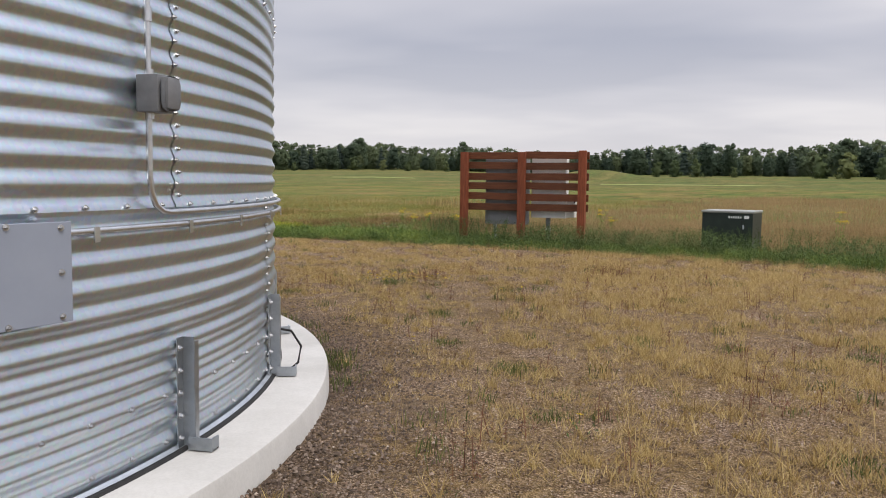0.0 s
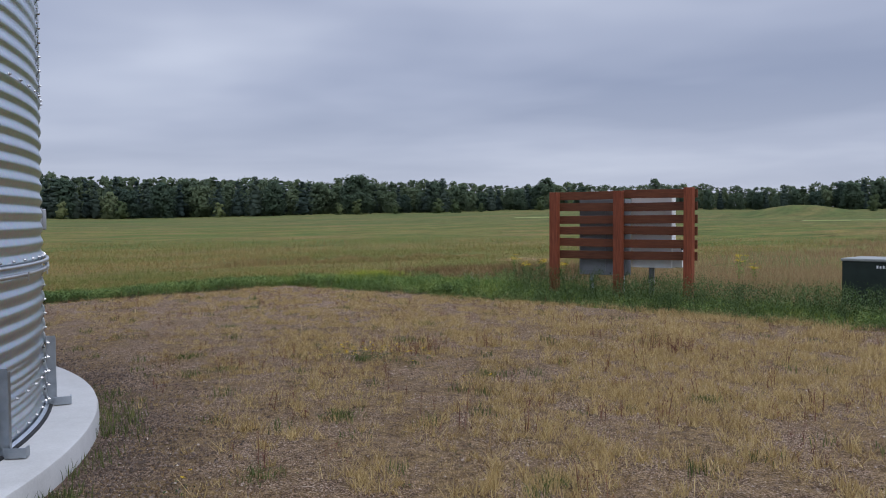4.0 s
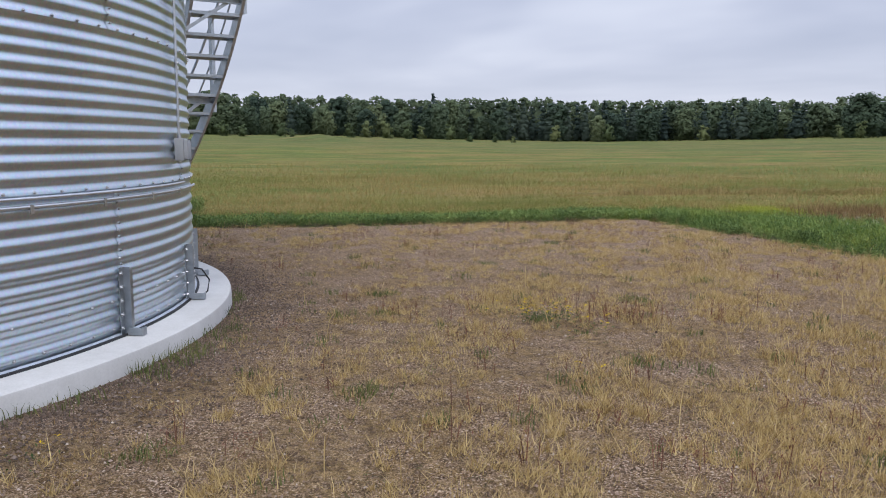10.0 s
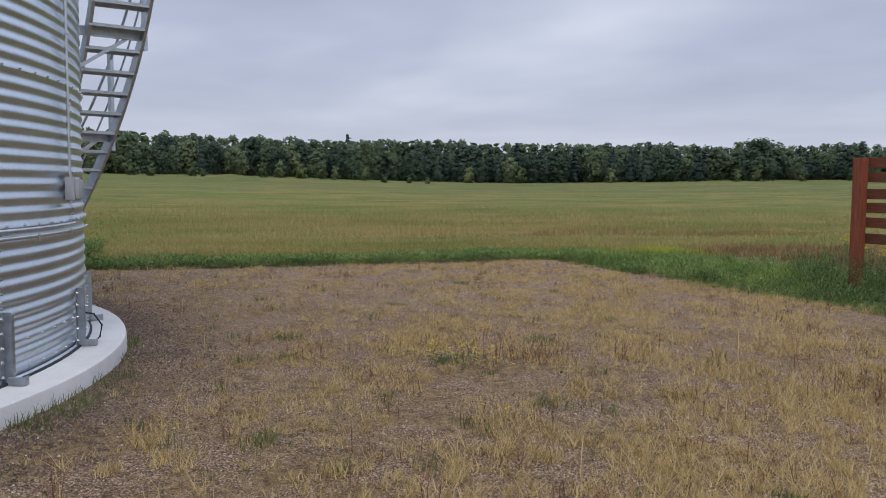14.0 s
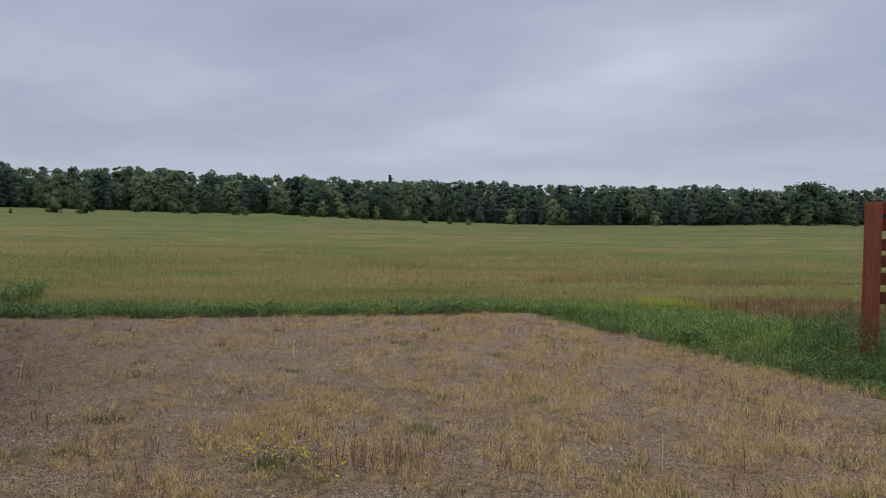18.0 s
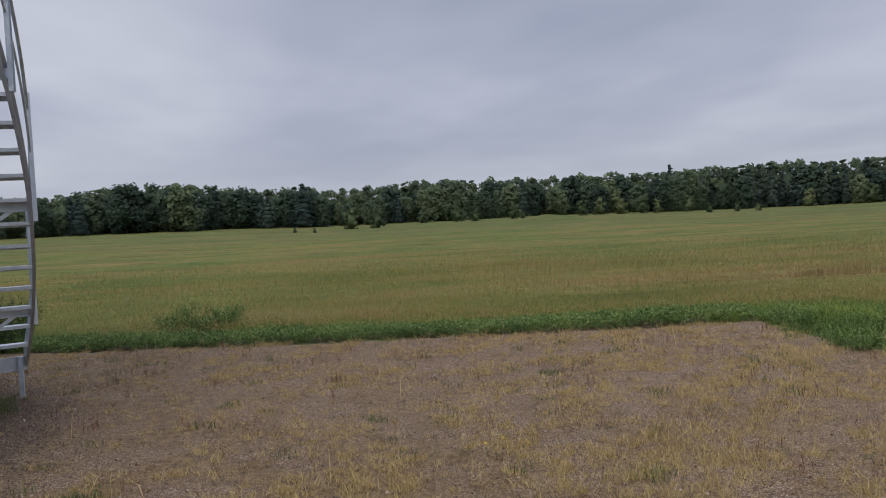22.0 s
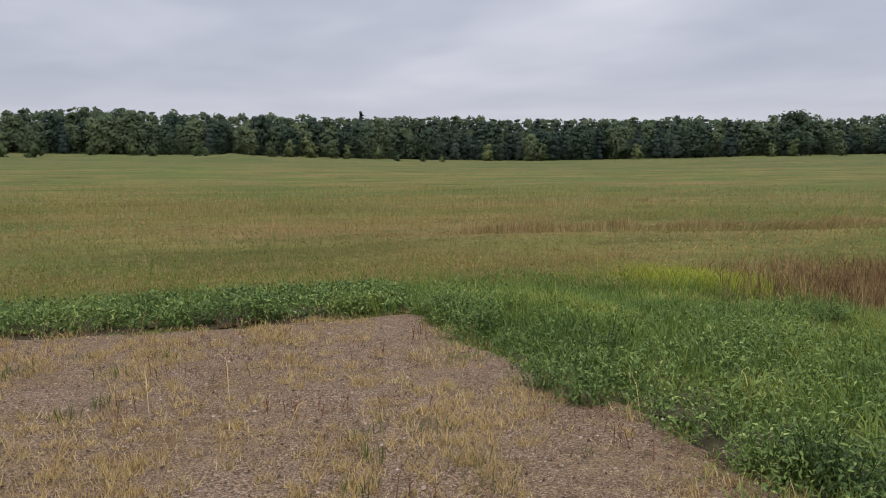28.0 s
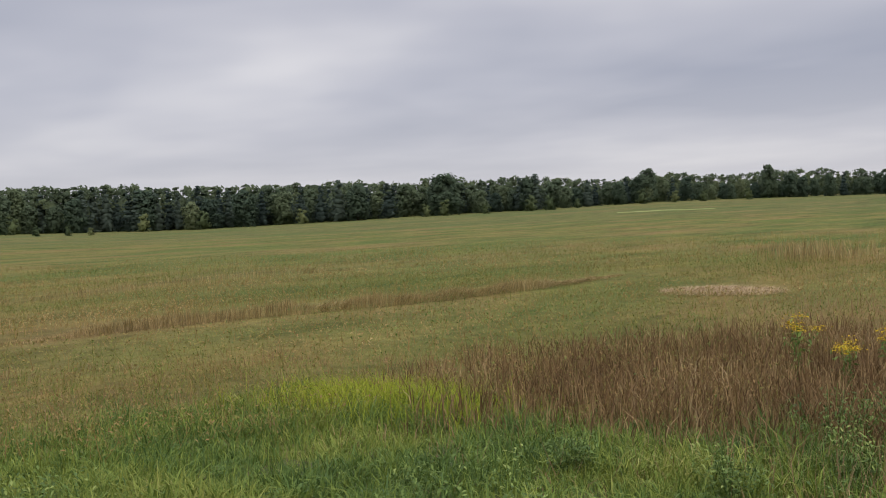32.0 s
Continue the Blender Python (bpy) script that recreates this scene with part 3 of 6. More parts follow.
def yard_mesh():
    """The gravel yard: a fine grid inside its outline, with shallow unevenness."""
    step = 0.25
    xs, ys = np.arange(-21, 23, step), np.arange(-19, 22, step)
    ix, iy = np.meshgrid(np.arange(len(xs) - 1), np.arange(len(ys) - 1))
    cx, cy = xs[ix] + step / 2, ys[iy] + step / 2
    keep = inside(YARD, cx, cy)
    nx = len(xs)
    X, Y = np.meshgrid(xs, ys)
    Z = 0.02 * (wave(X, Y, 1.7, 2.0) - 0.5) + 0.015 * (wave(X, Y, 0.6, 4.0) - 0.5) - 0.01
    rim = np.where(inside(YARD, X, Y), 1, -1) * edge_distance(YARD, X, Y)
    Z = Z - 0.12 * np.clip((0.1 - rim) / 0.3, 0, 1)
    a = (iy * nx + ix)[keep]
    f = np.stack([a, a + 1, a + 1 + nx, a + nx], 1)
    v = np.stack([X.ravel(), Y.ravel(), Z.ravel()], 1)
    used, inv = np.unique(f, return_inverse=True)
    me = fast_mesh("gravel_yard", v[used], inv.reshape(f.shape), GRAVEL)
    smooth(me)
    return me


tagged(new("gravel_yard", yard_mesh()), "reddish gravel yard grown through with dry grass", "gravel yard", kind="structure")


def border_soil():
    """Soil under the weed border, coloured dark as shade between plants: cells of 0.25 m outside the yard, lying on the
    ground.
    """
    step = 0.25
    xs, ys = np.arange(-14, 16, step), np.arange(5, 27, step)
    X, Y = np.meshgrid(xs, ys)
    nx = len(xs)
    ix, iy = np.meshgrid(np.arange(nx - 1), np.arange(len(ys) - 1))
    cx, cy = xs[ix] + step / 2, ys[iy] + step / 2
    reach = np.where(cx < -5.2, 1.0, np.interp(cx, [-5.2, -3.5, 1, 6, 14], [1.4, 3.6, 2.8, 2.4, 2.2])) + 0.8 * (patchy(cx, cy, 0.9, 61) - 0.5)
    keep = ~inside(YARD, cx, cy) & (edge_distance(YARD, cx, cy) < reach)
    a = (iy * nx + ix)[keep]
    f = np.stack([a, a + 1, a + 1 + nx, a + nx], 1)
    v = np.stack([X.ravel(), Y.ravel(), (land(X, Y) + 0.006 + 0.012 * patchy(X, Y, 0.3, 62)).ravel()], 1)
    used, inv = np.unique(f, return_inverse=True)
    # soil colour darkened to stand in for shade between the weeds
    me = fast_mesh("border_soil", v[used], inv.reshape(f.shape), painted("shade_dark_soil", (0.05, 0.043, 0.025), (0.105, 0.085, 0.05), 0.95, 9, 0.1, None, 0.6))
    smooth(me)
    return me


tagged(new("border_soil", border_soil()), "soil beside the gravel, darkened to stand in for shade under weeds", "soil", kind="structure")


# ---- the grain bin ----
def bin_pose(az, r, z, lean=0.0):
    """A pose on the bin, local x pointing outwards."""
    a = radians(az)
    return pose(r * math.cos(a), r * math.sin(a), z, 0, lean, az)


pad_bm = bmesh.new()
profile = [(0.0, PAD_Z - 0.004), (PAD_R - 0.03, PAD_Z - 0.004), (PAD_R - 0.008, PAD_Z - 0.012), (PAD_R, PAD_Z - 0.035), (PAD_R + 0.012, -0.12), (0.0, -0.12)]
loops = []
for r, z in profile:
    loops.append([pad_bm.verts.new((0, 0, z))] if r == 0 else [pad_bm.verts.new(((r + 0.004 * math.sin(i * 0.21)) * math.cos(i * math.pi / 120), (r + 0.004 * math.sin(i * 0.21)) * math.sin(i * math.pi / 120), z)) for i in range(240)])
for a, b in zip(loops, loops[1:]):
    for i in range(240):
        j = (i + 1) % 240
        if len(a) == 1:
            pad_bm.faces.new((a[0], b[i], b[j]))
        elif len(b) == 1:
            pad_bm.faces.new((a[i], b[0], a[j]))
        else:
            pad_bm.faces.new((a[i], b[i], b[j], a[j]))
bmesh.ops.recalc_face_normals(pad_bm, faces=pad_bm.faces)
pad = part("concrete_pad", pad_bm, CONCRETE, None, soft=30)
pad.location = (BIN_X, BIN_Y, 0)
tagged(pad, "round pale concrete foundation pad under the steel bin", "concrete pad")

grain_bin = thing("grain_bin", pose(BIN_X, BIN_Y, PAD_Z), "round galvanised corrugated steel grain bin on a concrete pad", "grain bin")
SHEETS = 11
STEP = 360 / SHEETS
PITCH, DEPTH = RING / 11, 0.0095


def sheet_mesh():
    """One wall sheet: a corrugated strip over one eleventh of the round."""
    nz, na = 11 * 8 + 1, 19
    z = np.linspace(0, RING, nz)
    r = BIN_R + DEPTH * np.cos(2 * np.pi * z / PITCH)
    a = np.radians(np.linspace(-0.25, STEP + 0.25, na))
    r2 = r[None, :] + np.linspace(0.0016, -0.0016, na)[:, None]
    v = np.stack([r2 * np.cos(a)[:, None], r2 * np.sin(a)[:, None], np.broadcast_to(z, r2.shape)], 2).reshape(-1, 3)
    i, j = np.meshgrid(np.arange(na - 1), np.arange(nz - 1), indexing="ij")
    q = (i * nz + j).ravel()
    me = fast_mesh("wall_sheet", v, np.stack([q, q + nz, q + nz + 1, q + 1], 1), STEEL)
    smooth(me)
    return me


sheet = new("wall_sheet", sheet_mesh())
sheet.parent = grain_bin
SEAM0 = 46.4
RINGS = 7
for ring in range(RINGS):
    for s in range(SHEETS):
        m = pose(0, 0, ring * RING - 0.04, 0, 0, SEAM0 + s * STEP + (STEP / 2 if ring % 2 else 0))
        if ring == s == 0:
            sheet.matrix_basis = m
        else:
            again(sheet, m)
# conical roof, closing the bin above the view
roof_bm = bmesh.new()
tip = roof_bm.verts.new((0, 0, RINGS * RING + 2.6))
eave = [roof_bm.verts.new(((BIN_R + 0.08) * math.cos(i * math.pi / 44), (BIN_R + 0.08) * math.sin(i * math.pi / 44), RINGS * RING - 0.02 + 0.04 * (i % 2))) for i in range(88)]
for i in range(88):
    roof_bm.faces.new((eave[i], eave[(i + 1) % 88], tip))
part("roof", roof_bm, FRAME_STEEL, grain_bin)

# base flange and its dark sealant line
base_bm = bmesh.new()
ring_a = [[base_bm.verts.new((r * math.cos(i * math.pi / 90), r * math.sin(i * math.pi / 90), z)) for i in range(180)] for r, z in ((BIN_R + 0.004, 0.02), (BIN_R + 0.012, 0.012), (BIN_R + 0.035, 0.003))]
for a, b in zip(ring_a, ring_a[1:]):
    for i in range(180):
        base_bm.faces.new((a[i], b[i], b[(i + 1) % 180], a[(i + 1) % 180]))
part("base_angle", base_bm, FRAME_STEEL, grain_bin, soft=40)
seal_bm = bmesh.new()
ring_a = [[seal_bm.verts.new((r * math.cos(i * math.pi / 90), r * math.sin(i * math.pi / 90), z)) for i in range(180)] for r, z in ((BIN_R + 0.030, 0.012), (BIN_R + 0.044, 0.009), (BIN_R + 0.052, -0.004))]
for a, b in zip(ring_a, ring_a[1:]):
    for i in range(180):
        seal_bm.faces.new((a[i], b[i], b[(i + 1) % 180], a[(i + 1) % 180]))
part("sealant_bead", seal_bm, SEAL, grain_bin, "black sealant line round the foot of the wall")

# bolts: joints between rings, double staggered seams, the stiffening row and the base row
bolt = part("bolt", bolt_bm(), BOLT, grain_bin)
bolt_poses = []
crest = BIN_R + DEPTH
for ring in range(1, RINGS):
    for i in range(132):
        bolt_poses.append((ring, (SEAM0 + 1.2 + i * 360 / 132) % 360, crest, ring * RING - 0.028))
for i in range(132):
    bolt_poses.append((0, (SEAM0 + 1.2 + i * 360 / 132) % 360, crest, PITCH - 0.04))
    bolt_poses.append((0, (SEAM0 + 1.2 + i * 360 / 132) % 360, crest, PITCH * 3 - 0.04))
for ring in range(RINGS):
    for s in range(SHEETS):
        a = SEAM0 + s * STEP + (STEP / 2 if ring % 2 else 0)
        for i in range(1, 22):
            bolt_poses.append((ring, (a + (0.42 if i % 2 else -0.18)) % 360, BIN_R + DEPTH * math.cos(math.pi * i), ring * RING - 0.04 + i * PITCH / 2))
near_bolts = [p for p in bolt_poses if p[0] <= 2 and (p[1] < 88 or p[1] > 325) and p[3] < 2.6]
far_bolts = [p for p in bolt_poses if p not in set(near_bolts)]
near_bolts.sort(key=lambda p: abs((p[1] + 180 - 20) % 360 - 180))
for i, (ring, az, r, z) in enumerate(near_bolts[:300]):
    m = bin_pose(az, r, z)
    if i == 0:
        bolt.matrix_basis = m
    else:
        again(bolt, m)
bv = np.array([v.co for v in bolt.data.vertices])
fewer = [p for p in far_bolts + near_bolts[300:] if p[1] < 130 or p[1] > 300]
rest_v, rest_f = [], []
hex_f = [(0, 1, 2, 3), (0, 3, 4, 5)]
for ring, az, r, z in fewer:
    a = radians(az)
    o, t3, u3 = np.array((math.cos(a), math.sin(a), 0)), np.array((-math.sin(a), math.cos(a), 0)), np.array((0, 0, 1.0))
    base = len(rest_v)
    c = o * r + u3 * z
    for off, rad in ((0.0, 0.012), (0.014, 0.009)):
        for q in range(4):
            rest_v.append(c + o * off + t3 * (rad * math.cos(q * math.pi / 2)) + u3 * (rad * math.sin(q * math.pi / 2)))
    rest_f += [(base + q, base + (q + 1) % 4, base + 4 + (q + 1) % 4, base + 4 + q) for q in range(4)] + [(base + 4, base + 5, base + 6, base + 7)]
far_bolt = new("bolts", fast_mesh("bolts", rest_v, rest_f, BOLT))
far_bolt.parent = grain_bin
tagged(far_bolt, kind="stuff")

# wall anchors
BRACKETS = 22
for i in range(BRACKETS):
    az = 46.4 + i * 360 / BRACKETS
    if i == 0:
        anchor = part("wall_anchor", merge(box_bm(0.006, 0.05, 0.52, (0.0, -0.022, 0.0), 0.0015), box_bm(0.06, 0.006, 0.52, (0.03, 0.004, 0.0), 0.0015), box_bm(0.006, 0.034, 0.50, (0.06, 0.022, 0.0), 0.0015)), ANCHOR_STEEL, grain_bin, "galvanised upright wall anchor")
        foot = part("anchor_foot", merge(box_bm(0.12, 0.065, 0.010, (0.105, 0.0, 0.0), 0.002), box_bm(0.12, 0.008, 0.06, (0.105, -0.031, 0.0), 0.002), box_bm(0.010, 0.065, 0.06, (0.16, 0.0, 0.0), 0.002)), ANCHOR_STEEL, anchor)
        stud = part("anchor_bolt", bolt_bm(0.016, 0.02), BOLT, anchor)
        stud.matrix_basis = pose(0.13, 0.008, 0.010, 0, -90, 0)
        screws = [stud]
        for q in range(5):
            screws.append(again(stud, pose(0.004, -0.028, 0.05 + q * PITCH, 0, 0, 0) @ Matrix.Scale(0.7, 4)))
        anchor.matrix_basis = bin_pose(az, BIN_R + DEPTH + 0.008, 0.003)
    else:
        copy_thing(anchor, bin_pose(az, BIN_R + DEPTH + 0.008, 0.003))


# ---- electrical gear on the bin ----
def arc(az0, az1, r, z, n=24):
    return [(r * math.cos(radians(az0 + (az1 - az0) * i / n)), r * math.sin(radians(az0 + (az1 - az0) * i / n)), z) for i in range(n + 1)]


def on_bin(az, r, z):
    return Vector((r * math.cos(radians(az)), r * math.sin(radians(az)), z))


JB_AZ, JB_Z = -5.6, 1.75 - PAD_Z
conduit_up = thing("vertical_conduit", pose(BIN_X, BIN_Y, PAD_Z), "thin galvanised conduit running up the bin wall", "conduit")
RC = BIN_R + 0.035
bend = [on_bin(JB_AZ, RC, JB_Z - 0.1), on_bin(JB_AZ, RC, 1.26), on_bin(JB_AZ + 0.1, RC, 1.19), on_bin(JB_AZ + 0.45, RC, 1.135), on_bin(JB_AZ + 1.0, RC, 1.108)]
part("pipe", tube_bm(bend + arc(JB_AZ + 1.6, 62, RC, 1.10, 40), 0.0135), CONDUIT, conduit_up, soft=60)
part("upper_pipe", tube_bm([on_bin(JB_AZ, RC, JB_Z + 0.1), on_bin(JB_AZ, RC, 7.6)], 0.0135), CONDUIT, conduit_up, soft=60)
for z in (JB_Z + 0.33, 2.6, 3.6):
    part("coupling", tube_bm([on_bin(JB_AZ, RC, z - 0.03), on_bin(JB_AZ, RC, z + 0.03)], 0.019), CONDUIT, conduit_up, soft=60)
conduit_low = thing("horizontal_conduit", pose(BIN_X, BIN_Y, PAD_Z), "galvanised conduit strapped round the bin below the first joint", "conduit")
part("pipe", tube_bm(arc(-30, 70, RC, 1.045, 60), 0.0135), CONDUIT, conduit_low, soft=60)
for az in (-9.5, -2.2, 4.5, 12, 20, 28, 36, 44, 52, 60):
    part("strap", merge(box_bm(0.006, 0.03, 0.06, on_bin(az, RC + 0.014, 1.0), 0.001, pose(0, 0, 0, 0, 0, az)), box_bm(0.05, 0.03, 0.006, on_bin(az, RC - 0.01, 1.026), 0.001, pose(0, 0, 0, 0, 0, az))), CONDUIT, conduit_low)


def junction_box(az, z, size, label, mat=GREY_BOX):
    """A cast box: body with a lid on its outer face and two hubs."""
    w, d, h = size
    t = thing("junction_box", pose(BIN_X, BIN_Y, PAD_Z) @ bin_pose(az, BIN_R + DEPTH, z), label, "junction box")
    part("body", box_bm(d * 0.62, w, h, (d * 0.31 + 0.004, 0, -h / 2), 0.008), mat, t, soft=40)
    part("lid", box_bm(d * 0.3, w * 0.92, h * 0.92, (d * 0.78, 0, -h * 0.46), 0.034), mat, t, "lighter grey cover", soft=40)
    for s in (-1, 1):
        part("hub", tube_bm([(0.03, 0, s * h / 2), (0.03, 0, s * (h / 2 + 0.025))], 0.019), CONDUIT, t, soft=60)
    return t


junction_box(JB_AZ, JB_Z, (0.115, 0.17, 0.155), "grey cast electrical box on the corrugated bin wall")
junction_box(60.5, 1.40, (0.17, 0.13, 0.20), "light grey electrical box on the bin wall", LIGHT_BOX)
conduit_far = thing("vertical_conduit", pose(BIN_X, BIN_Y, PAD_Z), "thin galvanised conduit above the light grey box", "conduit")
part("pipe", tube_bm([on_bin(60.5, RC, 1.52), on_bin(60.5, RC, 7.6)], 0.0135), CONDUIT, conduit_far, soft=60)
for z in (2.1, 2.7, 3.4, 4.2):
    part("strap", box_bm(0.012, 0.07, 0.03, on_bin(60.5, RC + 0.01, z), 0.002, pose(0, 0, 0, 0, 0, 60.5)), CONDUIT, conduit_far)

# flat grey panel bolted to the wall
PANEL_AZ0, PANEL_AZ1, PANEL_Z0, PANEL_Z1 = -24.0, -11.4, 0.725, 1.09
panel = thing("cover_panel", pose(BIN_X, BIN_Y, PAD_Z), "flat grey coated cover panel bolted to the bin wall", "panel")
mid_az = (PANEL_AZ0 + PANEL_AZ1) / 2
pw = 2 * (BIN_R + 0.03) * math.tan(radians((PANEL_AZ1 - PANEL_AZ0) / 2))
ph = PANEL_Z1 - PANEL_Z0
plate = part("plate", box_bm(0.012, pw, ph, (0, 0, 0), 0.003), GREY_PLATE, panel)
plate.matrix_basis = bin_pose(mid_az, BIN_R + 0.055, PANEL_Z0)
for fy, fz in ((0.46, 0.06), (0.46, 0.5), (0.46, 0.94), (0.27, 0.03), (0.27, 0.97), (-0.46, 0.06), (-0.46, 0.94), (0.0, 0.03), (0.0, 0.97)):
    b = part("bolt", bolt_bm(0.009, 0.01), BOLT, panel)
    b.matrix_basis = bin_pose(mid_az, BIN_R + 0.061, PANEL_Z0) @ pose(0, fy * pw, fz * ph)
for fy in (-0.45, 0.45):
    b = part("spacer", box_bm(0.06, 0.03, ph * 0.9, (0, 0, 0), 0.003), FRAME_STEEL, panel)
    b.matrix_basis = bin_pose(mid_az, BIN_R + 0.02, PANEL_Z0 + ph * 0.05) @ pose(0, fy * pw, 0)

# ---- stairs round the bin ----
stairs = thing("spiral_stairs", pose(BIN_X, BIN_Y, 0), "galvanised steel stairs winding up round the bin", "stairs")
ST_AZ, ST_Z, DAZ, DZ = 107.4, 1.095, 2.05, 0.226
R_IN, R_OUT = BIN_R + 0.22, BIN_R + 0.82


def stair_z(az):
    return ST_Z + (ST_AZ - az) / DAZ * DZ


def stringer(r, name, label):
    """A deep channel that follows the stairs."""
    bm = bmesh.new()
    n, az0, az1 = 70, ST_AZ + 2.7 * DAZ, ST_AZ - 29 * DAZ
    rows = []
    for i in range(n + 1):
        az = az0 + (az1 - az0) * i / n
        z = stair_z(az)
        rows.append([bm.verts.new(on_bin(az, r + dr, z + dz)) for dr, dz in ((0.0, -0.13), (0.0, 0.11), (0.035, 0.11), (0.035, 0.104), (0.006, 0.10), (0.006, -0.12), (0.035, -0.124), (0.035, -0.13))])
    for a, b in zip(rows, rows[1:]):
        for q in range(8):
            bm.faces.new((a[q], b[q], b[(q + 1) % 8], a[(q + 1) % 8]))
    bm.faces.new(rows[0])
    bm.faces.new(rows[-1][::-1])
    bmesh.ops.recalc_face_normals(bm, faces=bm.faces)
    return part(name, bm, FRAME_STEEL, stairs, label, soft=35)


stringer(R_OUT, "outer_stringer", "curved steel channel")
stringer(R_IN, "inner_stringer", "curved steel channel")
tread_bm = merge(box_bm(R_OUT - R_IN, 0.2, 0.006, ((R_OUT + R_IN) / 2, 0, 0)), box_bm(R_OUT - R_IN, 0.006, 0.05, ((R_OUT + R_IN) / 2, 0.1, -0.045)), box_bm(R_OUT - R_IN, 0.006, 0.035, ((R_OUT + R_IN) / 2, -0.1, -0.03)))
tread = part("tread", tread_bm, FRAME_STEEL, stairs)
first = True
for i in range(-2, 29):
    az = ST_AZ - i * DAZ
    m = pose(0, 0, stair_z(az), 0, 0, az)
    if first:
        tread.matrix_basis = m
        first = False
    else:
        again(tread, m)
arm_bm = merge(box_bm(R_OUT - BIN_R + 0.03, 0.008, 0.10, ((R_OUT + BIN_R) / 2 + 0.02, 0, -0.17)), box_bm(R_OUT - BIN_R + 0.03, 0.06, 0.008, ((R_OUT + BIN_R) / 2 + 0.02, -0.03, -0.178)))
arm = None
for i in range(0, 28, 5):
    az = ST_AZ - i * DAZ
    m = pose(0, 0, stair_z(az) + 0.06, 0, 0, az + 1.0)
    if arm is None:
        arm = part("support_arm", arm_bm, FRAME_STEEL, stairs, "flat steel arm under the stairs")
        arm.matrix_basis = m
        dx, dz = R_OUT - BIN_R - 0.12, 0.48
        brace = part("brace", box_bm(math.hypot(dx, dz), 0.008, 0.04, (0, 0, -0.02)), FRAME_STEEL, arm, "diagonal knee brace")
        brace.matrix_basis = pose(BIN_R + 0.01 + dx / 2, -0.02, -0.14 - dz / 2, 0, -math.degrees(math.atan2(dz, dx)), 0)
        post = part("wall_post", box_bm(0.05, 0.05, 1.0, (BIN_R + 0.035, 0, -0.75), 0.004), FRAME_STEEL, arm)
        guard = part("rail_post", merge(box_bm(0.006, 0.085, 1.3, (R_OUT + 0.04, 0, -0.28), 0.001), box_bm(0.04, 0.006, 1.3, (R_OUT + 0.06, -0.04, -0.28), 0.001), box_bm(0.04, 0.006, 1.3, (R_OUT + 0.06, 0.04, -0.28), 0.001)), FRAME_STEEL, arm)
    else:
        copy_thing(arm, m)
for h, r in ((1.0, 0.017), (0.55, 0.012)):
    part("handrail", tube_bm([on_bin(ST_AZ + 1 * DAZ - i * 1.0, R_OUT + 0.05, stair_z(ST_AZ + 1 * DAZ - i * 1.0) + h) for i in range(58)], r), FRAME_STEEL, stairs, soft=60)
plate_az = ST_AZ + 2.75 * DAZ
foot_plate = part("bottom_plate", box_bm(R_OUT - R_IN + 0.06, 0.008, 0.17, ((R_OUT + R_IN) / 2, 0, 0), 0.002), FRAME_STEEL, stairs, "deep steel channel closing the foot of the stairs")
foot_plate.matrix_basis = pose(0, 0, stair_z(plate_az) - 0.16, 0, 0, plate_az)
part("bottom_leg", box_bm(0.05, 0.05, 0.48, on_bin(ST_AZ + 2.5 * DAZ, R_OUT - 0.05, 0.0), 0.003), FRAME_STEEL, stairs)

# ---- timber screen with the meters behind it ----
FL, FR = Vector((0.9, 21.9, 0)), Vector((3.7, 21.25, 0))
run = FR - FL
fence_turn = math.degrees(math.atan2(run.y, run.x))
fw = run.length
screen = thing("timber_screen", pose(FL.x, FL.y, -0.05, 0, 0, fence_turn), "red-brown stained timber screen of three posts and boards", "fence")
FENCE_H = 2.13
for i, x in enumerate((0.0, fw * 0.5, fw)):
    part("post", box_bm(0.17, 0.15, FENCE_H + (0.03 if i == 2 else 0), (x, 0, 0), 0.008), WOOD_POST, screen, "red-brown square post")
for bay in range(2):
    for i in range(6):
        z = FENCE_H - 0.165 - i * 0.24
        jig = (0.012 * math.sin(i * 2.3 + bay), 0.6 * math.sin(i * 1.9 + bay * 2))
        b = part("board", box_bm(fw / 2 + 0.08, 0.035, 0.165, (0, 0, 0), 0.005), WOOD, screen)
        b.matrix_basis = pose(fw * (0.25 + 0.5 * bay) + (0.09 if bay else -0.03), 0.095, z + jig[0], 0, jig[1], 0)
grey_cab = thing("meter_cabinet", screen.matrix_basis @ pose(0.95, 0.38, 0), "weathered grey steel meter cabinet behind the timber screen", "electrical cabinet")
part("body", box_bm(1.02, 0.3, 1.55, (0.02, 0, 0.42), 0.01), CABINET_GREY, grey_cab)
part("door", box_bm(0.5, 0.02, 1.38, (-0.14, -0.16, 0.5), 0.006), CABINET_GREY, grey_cab)
for x in (-0.3, 0.4):
    part("stand_leg", box_bm(0.06, 0.06, 0.45, (x, 0.05, 0), 0.004), FRAME_STEEL, grey_cab)
white_cab = thing("white_enclosure", screen.matrix_basis @ pose(2.05, 0.34, 0), "white steel enclosure behind the timber screen", "electrical cabinet")
part("body", box_bm(0.84, 0.22, 1.42, (-0.02, 0, 0.6), 0.012), WHITE_PAINT, white_cab)
part("side_box", box_bm(0.2, 0.2, 0.5, (0.5, 0.02, 0.62), 0.01), WHITE_PAINT, white_cab)
part("knob", box_bm(0.03, 0.04, 0.05, (0.6, -0.09, 0.96), 0.006), DARK, white_cab)
